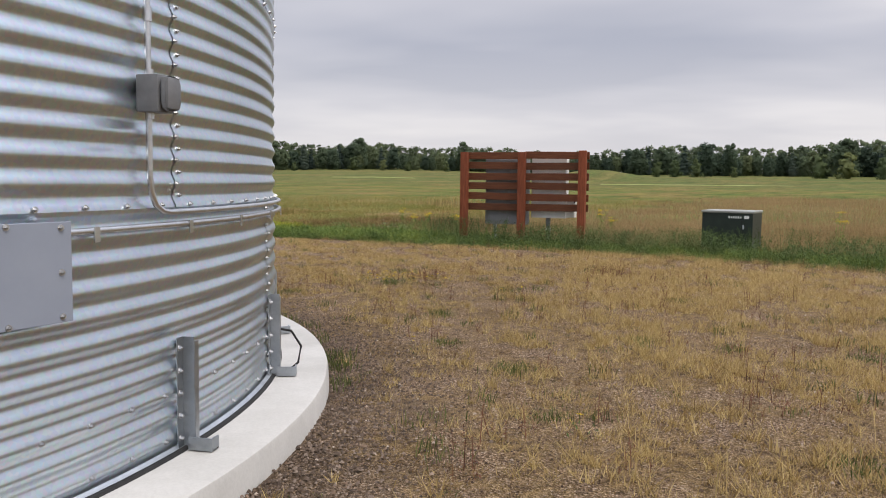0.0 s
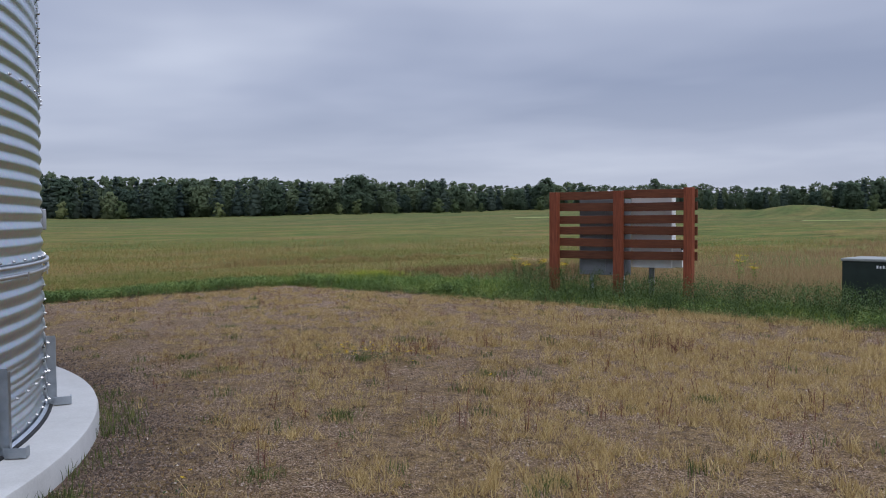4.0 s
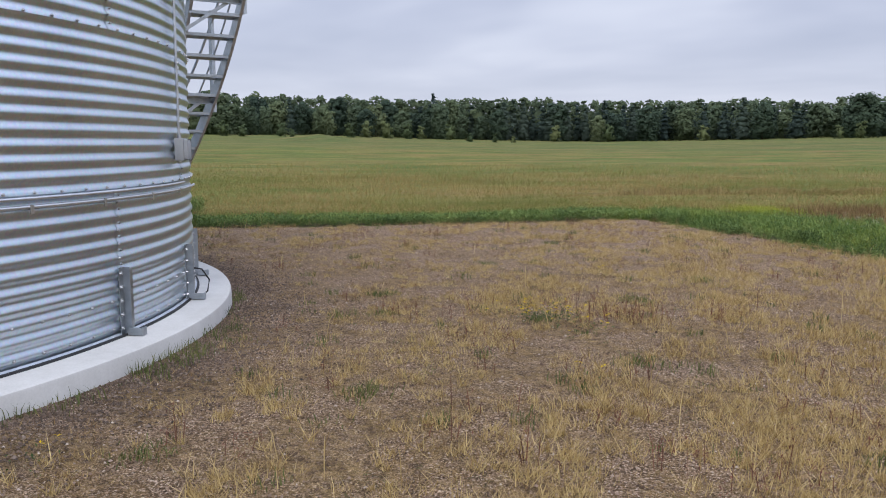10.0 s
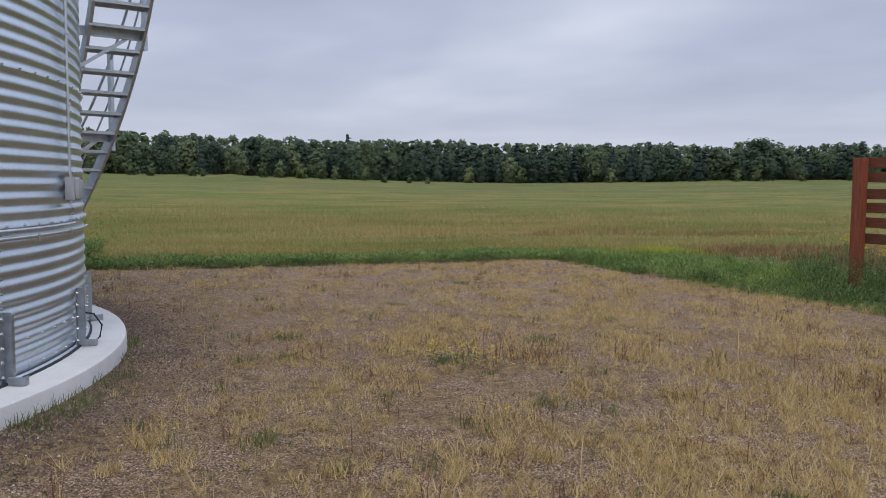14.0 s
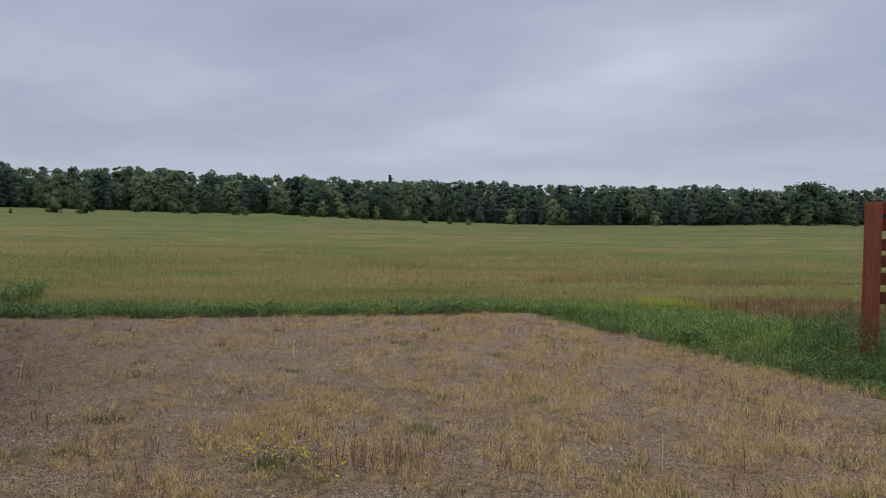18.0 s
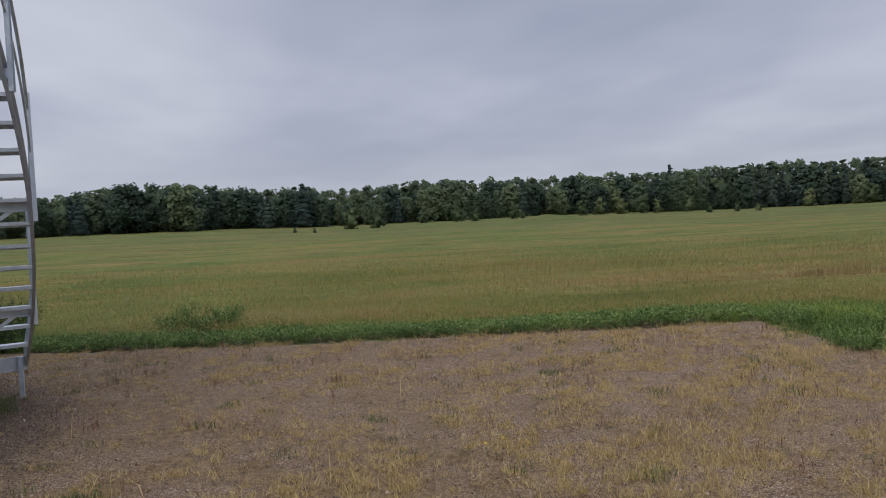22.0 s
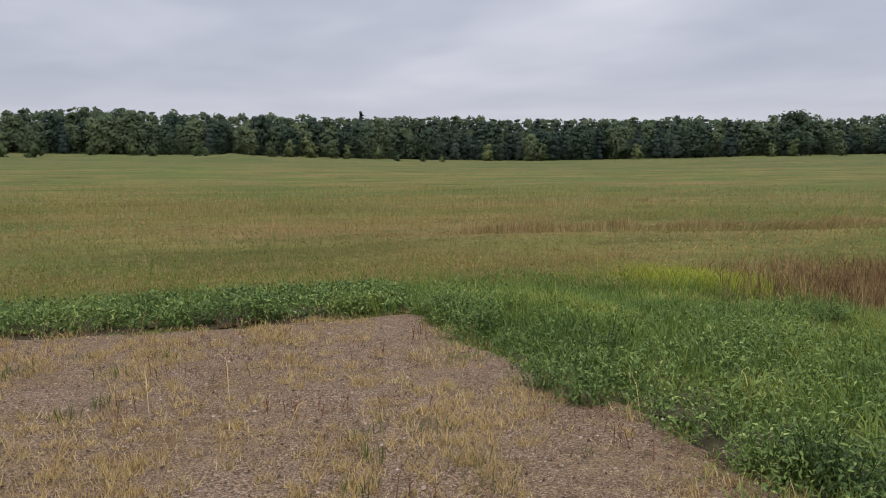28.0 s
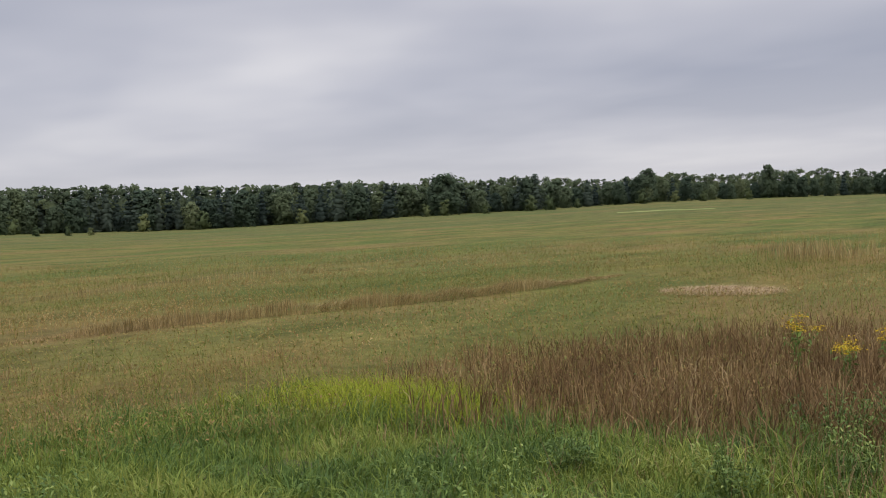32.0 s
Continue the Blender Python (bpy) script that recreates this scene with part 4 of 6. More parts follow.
part("riser_pipe", tube_bm([(-0.05, 0, 0), (-0.05, 0, 0.63)], 0.055, 12), GREY_BOX, white_cab, soft=60)
part("riser_collar", tube_bm([(-0.05, 0, 0.30), (-0.05, 0, 0.36)], 0.068, 12), CONDUIT, white_cab, soft=60)

# ---- pad-mounted transformer box ----
tr = thing("transformer_box", pose(6.97, 21.1, 0.06, 0, 0, -22), "dark green pad-mounted electrical transformer box", "transformer")
part("plinth", box_bm(1.08, 0.96, 0.10, (0, 0, -0.04), 0.01), GREEN_PAINT, tr)
part("body", box_bm(1.06, 0.94, 0.66, (0, 0, 0.06), 0.012), GREEN_PAINT, tr)
part("lid", box_bm(1.10, 0.98, 0.05, (0, 0, 0.715), 0.015), painted("pale_green_lid", (0.24, 0.25, 0.23), (0.34, 0.35, 0.33), 0.4, 5), tr, "pale lid, lighter than the body")
part("door_seam", box_bm(0.006, 0.004, 0.6, (0.3, -0.471, 0.09)), DARK, tr)
part("hasp", box_bm(0.03, 0.02, 0.09, (0.34, -0.475, 0.38), 0.003), FRAME_STEEL, tr)
part("warning_label", box_bm(0.10, 0.004, 0.065, (0.40, -0.473, 0.60)), WHITE_PAINT, tr, "small white label")
for i in range(6):
    part("marking", box_bm(0.028, 0.004, 0.05 - 0.008 * (i % 2), (0.04 + i * 0.048, -0.473, 0.605)), WHITE_PAINT, tr)
for i in range(3):
    part("vent", box_bm(0.5, 0.004, 0.01, (-0.1, -0.473, 0.12 + i * 0.03)), DARK, tr)

# black earth cables looping from two wall anchors
for az in (46.1 - 2 * 360 / 22, 46.1 + 360 / 22):
    cable = thing("earth_cable", pose(BIN_X, BIN_Y, PAD_Z), "black earth cable looping down to the concrete pad", "cable")
    part("cable", tube_bm([on_bin(az + 0.6, BIN_R + 0.05, 0.30), on_bin(az + 1.4, BIN_R + 0.14, 0.27), on_bin(az + 1.9, BIN_R + 0.2, 0.16), on_bin(az + 1.9, BIN_R + 0.18, 0.05), on_bin(az + 1.6, BIN_R + 0.12, 0.006)], 0.008), SEAL, cable, soft=60)

# ---- drying fan gear behind the stairs ----
def by_bin(az, r, z):
    return pose(BIN_X, BIN_Y, 0) @ bin_pose(az, r, z)


PINK_WRAP = painted("pinkish_insulation_wrap", (0.30, 0.21, 0.19), (0.42, 0.31, 0.28), 0.8, 14)
STRAWY = painted("brown_fibre_end", (0.20, 0.13, 0.06), (0.36, 0.25, 0.13), 0.9, 30)
PALE_BLUE = painted("pale_blue_grey_enamel", (0.30, 0.335, 0.38), (0.37, 0.40, 0.45), 0.45, 4)
fan = thing("fan_housing", by_bin(135, 5.68, 0), "pale grey steel fan housing with a round dark port", "fan housing")
part("housing", box_bm(0.55, 0.9, 0.5, (0, 0, 0.68), 0.02), PALE_BLUE, fan)
part("port", tube_bm([(0.1, -0.44, 1.02), (0.1, -0.462, 1.02)], 0.07, 16), DARK, fan, "round dark port")
for x, y in ((-0.2, -0.38), (0.2, -0.38), (-0.2, 0.38), (0.2, 0.38)):
    part("leg", box_bm(0.06, 0.06, 0.74, (x, y, -0.03), 0.004), FRAME_STEEL, fan)
duct = thing("wrapped_duct", by_bin(135, 5.76, 1.18), "duct in pinkish insulation wrap lying on the fan housing", "duct")
part("wrap", tube_bm([(0.05, 0.42, 0.11), (0.05, -0.40, 0.11)], 0.105, 16), PINK_WRAP, duct, soft=50)
part("end", tube_bm([(0.05, -0.40, 0.11), (0.05, -0.5, 0.11)], [0.098, 0.08], 16), STRAWY, duct, "ragged brown fibre end")
cabinet = thing("control_cabinet", by_bin(129.5, 5.98, 0), "pale blue-grey control cabinet on a post beside the bin", "electrical cabinet")
part("post", box_bm(0.06, 0.06, 1.33, (0, 0, -0.03), 0.004), FRAME_STEEL, cabinet)
part("box", box_bm(0.18, 0.2, 0.5, (0.02, 0, 1.29), 0.012), PALE_BLUE, cabinet)
part("back_panel", box_bm(0.36, 0.05, 0.36, (-0.28, 0.3, 1.38), 0.008), CABINET_GREY, cabinet)
# near-black plate in place of the shade inside the gap between panels
part("panel_gap", box_bm(0.07, 0.006, 0.34, (-0.22, 0.27, 1.39)), DARK, cabinet)
part("rear_box", box_bm(0.2, 0.16, 0.46, (-0.09, 0.42, 1.33), 0.01), GREY_BOX, cabinet)
part("hose", tube_bm([(0.06, -0.04, 1.3), (0.07, -0.05, 1.15), (0.05, -0.12, 1.05), (0.0, -0.2, 1.03), (-0.06, -0.24, 1.09), (-0.1, -0.25, 1.07)], 0.016), CONDUIT, cabinet, soft=60)


# ---- trees ----
def facing_cards(centres, normals, size, r):
    """Small four-sided leaf clumps round the centres, turned roughly along the normals."""
    n = len(centres)
    nn = normals + r.normal(0, 0.32, (n, 3))
    nn /= np.linalg.norm(nn, axis=1)[:, None] + 1e-9
    a = np.cross(nn, r.normal(0, 1, (n, 3)))
    a /= np.linalg.norm(a, axis=1)[:, None] + 1e-9
    b = np.cross(nn, a)
    s = (size * r.uniform(0.55, 1.35, n))[:, None]
    bend = nn * s * 0.35
    v = np.stack([centres - a * s, centres - b * s * 0.7 + bend * 0.5, centres + a * s, centres + b * s * 0.7 - bend], 1).reshape(-1, 3)
    return v, np.arange(4 * n).reshape(n, 4)


def leaf_ball(c, rad, r, squash=0.95):
    """A lumpy closed core of foliage, 32 triangles."""
    a = [np.array(p, float) for p in ((1, 0, 0), (-1, 0, 0), (0, 1, 0), (0, -1, 0), (0, 0, 1), (0, 0, -1))]
    v, f, mid = list(a), [], {}

    def half(i, j):
        k = (min(i, j), max(i, j))
        if k not in mid:
            m = v[i] + v[j]
            mid[k] = len(v)
            v.append(m / np.linalg.norm(m))
        return mid[k]

    for i, j, k in ((0, 2, 4), (2, 1, 4), (1, 3, 4), (3, 0, 4), (2, 0, 5), (1, 2, 5), (3, 1, 5), (0, 3, 5)):
        p, q, s = half(i, j), half(j, k), half(k, i)
        f += [(i, p, s), (p, j, q), (s, q, k), (p, q, s)]
    d = np.array(v)
    return d * r.uniform(0.8, 1.15, (len(v), 1)) * rad * np.array((1.1, 1.1, squash)) + c, np.array(f), d


def gathered(sets):
    """Joins (corners, faces, normals) of many clumps into one crown."""
    vs, fs, ns, base = [], [], [], 0
    for v, f, m in sets:
        vs.append(v)
        fs.append(f + base)
        ns.append(m)
        base += len(v)
    return np.vstack(vs), np.vstack(fs), np.vstack(ns)


def leaf_shell(p, d, size, r):
    """Leaf clumps at p that shade as a soft rounded surface looking along d."""
    v, f = facing_cards(p, d, size, r)
    f = np.vstack([f[:, [0, 1, 2]], f[:, [0, 2, 3]]])
    out = p * np.array((1, 1, 0.6)) - np.array((0, 0, 0.25))
    out /= np.linalg.norm(out, axis=1)[:, None] + 1e-9
    m = np.repeat(d * 0.4 + out * 0.9, 4, 0) + r.normal(0, 0.2, (len(v), 3)) + np.array((0, 0, 0.3))
    return v, f, m / np.linalg.norm(m, axis=1)[:, None]


def broadleaf_crown(seed, lobes=17, cards=100, wide=1.0, size=0.03, low=0.06):
    """Unit-height crown: overlapping rounded boughs, each a ragged shell of small leaf clumps round a core."""
    r = np.random.default_rng(seed)
    sets = []
    for i in range(lobes):
        h = low + (0.9 - low) * (i + r.uniform(0.1, 0.9)) / lobes
        reach = 0.21 * wide * math.sin(min(1.0, 0.25 + 0.75 * (h - low + 0.1) / 0.9) * math.pi * 0.86) ** 0.6
        a = i * 2.4 + r.uniform(-0.6, 0.6)
        k = r.uniform(0.45, 1.0)
        rad = r.uniform(0.09, 0.145) * (1.2 - 0.5 * h)
        c = np.array((math.cos(a) * reach * k, math.sin(a) * reach * k, h))
        d = r.normal(0, 1, (cards, 3))
        d /= np.linalg.norm(d, axis=1)[:, None]
        p = c + d * rad * r.uniform(0.45, 1.18, (cards, 1)) * np.array((1.1, 1.1, 0.95))
        sets.append(leaf_shell(p, d, size, r))
    sets.append(leaf_ball(np.array((0, 0, 0.4)), 0.11 * wide, r, 2.4))
    v, f, m = gathered(sets)
    v[:, 2] *= 1 / np.quantile(v[:, 2], 0.995)
    return v, f, m


def pine_crown(seed, slim=1.0, whorls=17, per=9, size=0.024):
    """Unit-height pine crown: whorls of level, ragged boughs round a dark core, open near the top."""
    r = np.random.default_rng(seed)
    sets = []
    for lay in range(whorls):
        h = 0.06 + 0.91 * lay / (whorls - 1)
        width = (0.25 * (1 - h) ** 0.62 + 0.025) * slim * r.uniform(0.75, 1.2)
        for i in range(max(3, int(per * (1.1 - h)))):
            a = r.uniform(0, 2 * math.pi)
            w = width * r.uniform(0.6, 1.15)
            q = np.repeat(np.linspace(0.25, 1, 6), 2)
            p = np.stack([math.cos(a) * w * q, math.sin(a) * w * q, h + 0.03 * q - 0.05 * q * q + r.normal(0, 0.006, 12)], 1) + r.normal(0, 0.014, (12, 3)) * np.array((1, 1, 0.3))
            d = np.stack([np.full(12, math.cos(a) * 0.55), np.full(12, math.sin(a) * 0.55), np.full(12, 0.75)], 1)
            sets.append(leaf_shell(p, d, size, r))
    for h in (0.12, 0.24, 0.36, 0.48, 0.6, 0.72, 0.83):
        sets.append(leaf_ball(np.array((0, 0, h)), 0.15 * slim * (1 - h) ** 0.7, r, 0.95))
    return gathered(sets)


def leaf_mesh(name, crown, mat):
    """A crown's mesh, lit by its soft normals."""
    v, f, m = crown
    me = fast_mesh(name, v, f, mat)
    smooth(me)
    me.normals_split_custom_set_from_vertices(m.tolist())
    return me


def trunk_bm(seed, top=0.75, limbs=4, r0=0.016):
    r = np.random.default_rng(seed)
    parts = [tube_bm([(0, 0, -0.03), (0.004, 0.002, top * 0.4), (0.0, 0.006, top)], [r0, r0 * 0.75, r0 * 0.25], 6)]
    for i in range(limbs):
        a, h = r.uniform(0, 2 * math.pi), r.uniform(0.22, top * 0.85)
        parts.append(tube_bm([(0, 0, h), (math.cos(a) * 0.08, math.sin(a) * 0.08, h + 0.07), (math.cos(a) * 0.17, math.sin(a) * 0.17, h + 0.16)], [r0 * 0.5, r0 * 0.35, r0 * 0.12], 5))
    return merge(*parts)


def tree_kind(name, crown, leaf, seed, limbs, label, group):
    t = thing(name, pose(0, 0, -500), label, "tree", group)
    part("trunk", trunk_bm(seed, 0.8, limbs), BARK, t)
    c = new("crown", leaf_mesh("crown", crown, leaf))
    c.parent = t
    return t


def stand(t, x, y, h, turn, wide=1.0, sink=0.0):
    """A tree of height h metres at x, y."""
    return copy_thing(t, Matrix.Translation((x, y, float(land(x, y)) - 0.1 - sink)) @ Matrix.Rotation(turn, 4, "Z") @ Matrix.Diagonal((h * wide, h * wide, h, 1)))


WOODS = "trees along the wood's edge"
BROAD = [tree_kind("broadleaf_tree", broadleaf_crown(10 + i, 20 + 3 * (i % 4), 90, 0.85 + 0.12 * (i % 3)), LEAF_BROAD, i, 5, "green broadleaf tree at the edge of the wood", WOODS) for i in range(8)]
PINE = [tree_kind("pine_tree", pine_crown(40 + i, 0.85 + 0.15 * (i % 3)), LEAF_PINE, 20 + i, 0, "dark tall pine tree at the edge of the wood", WOODS) for i in range(5)]
SHRUB = [tree_kind("shrub", broadleaf_crown(60 + i, 9, 80, 1.3, 0.04, 0.03), LEAF_LIGHT, 30 + i, 3, "light green shrub before the wood", "shrubs before the wood") for i in range(4)]


def at_bearing(b, d):
    return EYE_X - math.sin(radians(b)) * d, EYE_Y + math.cos(radians(b)) * d


def height_to(b, x, y, share=1.0):
    """How tall a tree at x, y must be to reach that share of the wood's skyline."""
    z = float(land(x, y))
    return (1.6 + math.hypot(x - EYE_X, y - EYE_Y) * math.tan(radians(float(np.interp(b, RIM_B, RIM_T)))) - z) * share


tr_rng = random.Random(5)
b = -31.0
while b < 114:
    x, y = at_bearing(b, np.interp(b, RIM_B, RIM_D) + tr_rng.uniform(-4, 9))
    piny = 0.6 if 27 < b < 54 else (0.4 if 84 < b < 97 else 0.14)
    if tr_rng.random() < piny:
        stand(tr_rng.choice(PINE), x, y, height_to(b, x, y, tr_rng.uniform(0.78, 1.02)), tr_rng.uniform(0, 6.28), tr_rng.uniform(1.0, 1.4))
        b += tr_rng.uniform(0.4, 0.75)
    else:
        h = height_to(b, x, y, tr_rng.uniform(0.58, 0.98))
        stand(tr_rng.choice(BROAD), x, y, h, tr_rng.uniform(0, 6.28), tr_rng.uniform(1.1, 1.5), h * 0.03)
        b += tr_rng.uniform(0.45, 0.85)
# single trees that stand out of the line: bearing, distance, share of the skyline's height, kind, width
for b, d, h, kinds, wide in ((56.8, 262, 1.14, PINE, 0.9), (29.4, 262, 1.04, BROAD, 1.5), (23.3, 278, 1.05, PINE, 1.5), (16.1, 296, 1.14, BROAD, 1.3), (8.7, 318, 1.18, BROAD, 1.2), (89.5, 235, 1.03, BROAD, 1.4), (93, 236, 1.03, BROAD, 1.4), (81.6, 240, 1.06, PINE, 1.5),
                             (-7.8, 322, 1.06, BROAD, 1.2), (-9.3, 330, 1.08, BROAD, 0.9), (-16.2, 335, 1.03, BROAD, 1.5), (-20.8, 345, 1.03, BROAD, 1.5), (-22.4, 345, 1.02, BROAD, 1.4), (36.2, 256, 1.04, PINE, 1.4), (33, 258, 0.98, PINE, 1.5), (35, 255, 0.9, BROAD, 1.4)):
    x, y = at_bearing(b, d)
    stand(kinds[int(abs(b)) % len(kinds)], x, y, height_to(b, x, y, h), b, wide)
for b, d, h in ((78.2, 205, 5.0), (76.4, 205, 4.4), (71, 225, 3.8), (69.7, 215, 3.0), (66.4, 205, 2.2), (67.2, 225, 3.4), (54.2, 215, 2.2), (52.5, 215, 2.2), (51.2, 210, 1.7), (62.6, 235, 3.8), (61.4, 240, 4.6), (60, 238, 4.6), (58.6, 240, 4.2), (57.6, 242, 3.8), (55.6, 245, 4.5), (82, 190, 1.2), (80.6, 185, 1.1), (30.5, 250, 3.5),
                (29.3, 252, 4.4), (26.6, 255, 2.6), (23.6, 262, 4.6), (22.4, 262, 4.2), (20.6, 270, 2.8), (16.5, 280, 4.5), (14.4, 285, 3.6), (12.6, 290, 3.4), (10, 300, 3.6), (-4.6, 290, 5.0), (-5.8, 292, 5.6), (-7.2, 295, 6.0), (-9.6, 300, 3.6), (-14.8, 295, 7.5), (-16.4, 292, 8.0), (-18.4, 290, 6.5), (-22.9, 285, 4.6), (-27.4, 270, 6.5), (-30, 280, 6.0), (73.5, 232, 3.4), (48.4, 250, 4.6), (44.8, 252, 5.0), (38.6, 252, 4.2)):
    stand(SHRUB[int(abs(b) * 7) % 4], *at_bearing(b, d), h * 1.15, b * 3, 1.2, h * 0.08)
for t in BROAD + PINE + SHRUB:
    for o in (*t.children_recursive, t):
        bpy.data.objects.remove(o)

# the depth of the wood behind its edge
wr = np.random.default_rng(3)
back_kinds = [broadleaf_crown(300 + i, 9, 42, 1.1, 0.036) for i in range(7)] + [pine_crown(200 + i, 1.2, 11, 6, 0.04) for i in range(3)]
wood_sets = []
for i in range(470):
    b = -34 + 150 * (i + wr.uniform(0, 1)) / 470
    x, y = at_bearing(b, np.interp(b, RIM_B, RIM_D) + wr.uniform(6, 44))
    h = height_to(b, x, y, wr.uniform(0.9, 1.03))
    v, f, m = back_kinds[wr.integers(0, 7) if wr.random() < 0.8 else wr.integers(7, 10)]
    a = wr.uniform(0, 6.28)
    rot = np.array(((math.cos(a), -math.sin(a), 0), (math.sin(a), math.cos(a), 0), (0, 0, 1)))
    wood_sets.append(((v * np.array((h * 1.35, h * 1.35, h))) @ rot.T + np.array((x, y, float(land(x, y)) - 0.3)), f, m @ rot.T))
# canopy green lifted and greyed: distance haze put into the leaf colour
WOOD_CANOPY = leafy("hazed_wood_canopy", [(0.0, (0.0666, 0.0967, 0.0644)), (0.5, (0.113, 0.148, 0.0815)), (1.0, (0.171, 0.21, 0.102))], 0.14, 0.5, 0.85, 0.15)
tagged(new("woods", leaf_mesh("woods", gathered(wood_sets), WOOD_CANOPY)), "dense green wood of broadleaf trees and pines", "woods", kind="stuff")

# ---- far farm buildings ----
WALL_WHITE = painted("far_white_siding", (0.60, 0.60, 0.60), (0.72, 0.72, 0.71), 0.6, 0.5)
ROOF_GREY = painted("grey_shingle", (0.12, 0.12, 0.125), (0.2, 0.2, 0.2), 0.8, 0.8)


def far_pose(b, d, turn=0.0):
    x, y = at_bearing(b, d)
    return pose(x, y, float(land(x, y)) - 0.1, 0, 0, b + turn)


quonset = thing("arched_shed", far_pose(-21.8, 300, 2), "white arched fabric farm shed before the trees", "shed")
arch_bm = bmesh.new()
rows = [[arch_bm.verts.new((5.3 * math.cos(math.pi * i / 20), yy, 5.7 * math.sin(math.pi * i / 20) ** 0.85)) for i in range(21)] for yy in (-5, -2.5, 0, 2.5, 5)]
for p, q in zip(rows, rows[1:]):
    for i in range(20):
        arch_bm.faces.new((p[i], p[i + 1], q[i + 1], q[i]))
part("cover", arch_bm, WHITE_PAINT, quonset, soft=30)
for yy in (-5.02, 5.02):
    end = bmesh.new()
    end.faces.new([end.verts.new((5.2 * math.cos(math.pi * i / 20), yy, 5.6 * math.sin(math.pi * i / 20) ** 0.85)) for i in range(21)])
    part("end_wall", end, WALL_WHITE, quonset)
lean_to = thing("open_shed", far_pose(-19.6, 298, 0), "dark open-sided shed beside the arched shed", "shed")
part("roof", box_bm(4.4, 4, 0.3, (0, 0, 2.6), 0.03), ROOF_GREY, lean_to)
for x in (-2, 2):
    for yy in (-1.8, 1.8):
        part("post", box_bm(0.2, 0.2, 2.6, (x, yy, 0)), BARK, lean_to)
trailer = thing("white_trailer", far_pose(-24.1, 295, 0), "long white trailer standing before the trees", "trailer")
part("body", box_bm(6.2, 2.4, 2.2, (0, 0, 0.5), 0.1), WALL_WHITE, trailer)
for x in (-1.9, 0.2, 2.1):
    part("window", box_bm(0.7, 0.05, 0.6, (x, -1.21, 1.4)), DARK, trailer)
for x in (-1.5, 1.5):
    part("wheel", tube_bm([(x, -1.2, 0.35), (x, -0.9, 0.35)], 0.35, 12), DARK, trailer)
house = thing("farmhouse", far_pose(-25.9, 305, 12), "white two-storey gabled farmhouse among trees", "house")
part("wall", box_bm(4.6, 7, 3.4, (0, 0, 0)), WALL_WHITE, house)
gable = bmesh.new()
for yy in (-3.5, 3.5):
    gable.faces.new([gable.verts.new(p) for p in ((-2.3, yy, 3.4), (2.3, yy, 3.4), (0, yy, 6.6))])
part("gable", gable, WALL_WHITE, house)
for s in (-1, 1):
    rf = bmesh.new()
    rf.faces.new([rf.verts.new(p) for p in ((s * 2.7, -3.9, 2.95), (0, -3.9, 6.75), (0, 3.9, 6.75), (s * 2.7, 3.9, 2.95))])
    part("roof", rf, ROOF_GREY, house)
for x, z in ((-0.9, 1.0), (0.9, 1.0), (0, 3.9)):
    part("window", box_bm(0.8, 0.06, 1.2, (x, -3.52, z)), DARK, house)


# ---- plants ----
def blades(p, h, w, lean, r, heavy=0.0, turn=None):
    """Bent blades from bases p: five corners, three triangles each. heavy widens them towards the tip, as an ear does."""
    n = len(p)
    a = r.uniform(0, 2 * np.pi, n) if turn is None else turn
    f = r.uniform(0, 2 * np.pi, n)
    out = np.stack([np.cos(a), np.sin(a), np.zeros(n)], 1)
    side = np.stack([np.cos(f), np.sin(f), np.zeros(n)], 1)
    up = np.array((0, 0, 1.0))
    h1, l1 = h[:, None], lean[:, None]
    mid = p + up * h1 * 0.62 + out * l1 * 0.38
    tip = p + up * h1 * (1 - 0.25 * np.clip(l1 / (h1 + 1e-6), 0, 1.4)) + out * l1
    w0 = (w * (1 - 0.55 * heavy))[:, None]
    w1 = (w * (0.8 + heavy))[:, None]
    v = np.stack([p - side * w0, p + side * w0, mid + side * w1, mid - side * w1, tip], 1).reshape(-1, 3)
    k = np.arange(n)[:, None] * 5
    t = np.concatenate([k + np.array([[0, 1, 2]]), k + np.array([[0, 2, 3]]), k + np.array([[3, 2, 4]])], 1).reshape(-1, 3)
    return v, t


def slivers(p, h, w, lean, r):
    """Fine blades of one triangle each."""
    n = len(p)
    a, f = r.uniform(0, 2 * np.pi, n), r.uniform(0, 2 * np.pi, n)
    side = np.stack([np.cos(f), np.sin(f), np.zeros(n)], 1) * w[:, None]
    tip = p + np.stack([np.cos(a) * lean, np.sin(a) * lean, h], 1)
    return np.stack([p - side, p + side, tip], 1).reshape(-1, 3), np.arange(3 * n).reshape(n, 3)


def fine_tufts(x, y, count, h, spread, w, r, flop=0.9):
    """Tufts of fine blades that splay from a common foot."""
    n = len(x)
    q = np.repeat(np.arange(n), count)
    hh = h[q] * r.uniform(0.35, 1.1, len(q))
    p = np.stack([x[q] + r.normal(0, 1, len(q)) * spread[q], y[q] + r.normal(0, 1, len(q)) * spread[q], np.full(len(q), -0.01)], 1)
    return slivers(p, hh, w * r.uniform(0.6, 1.4, len(q)), hh * r.uniform(0.05, flop, len(q)), r)


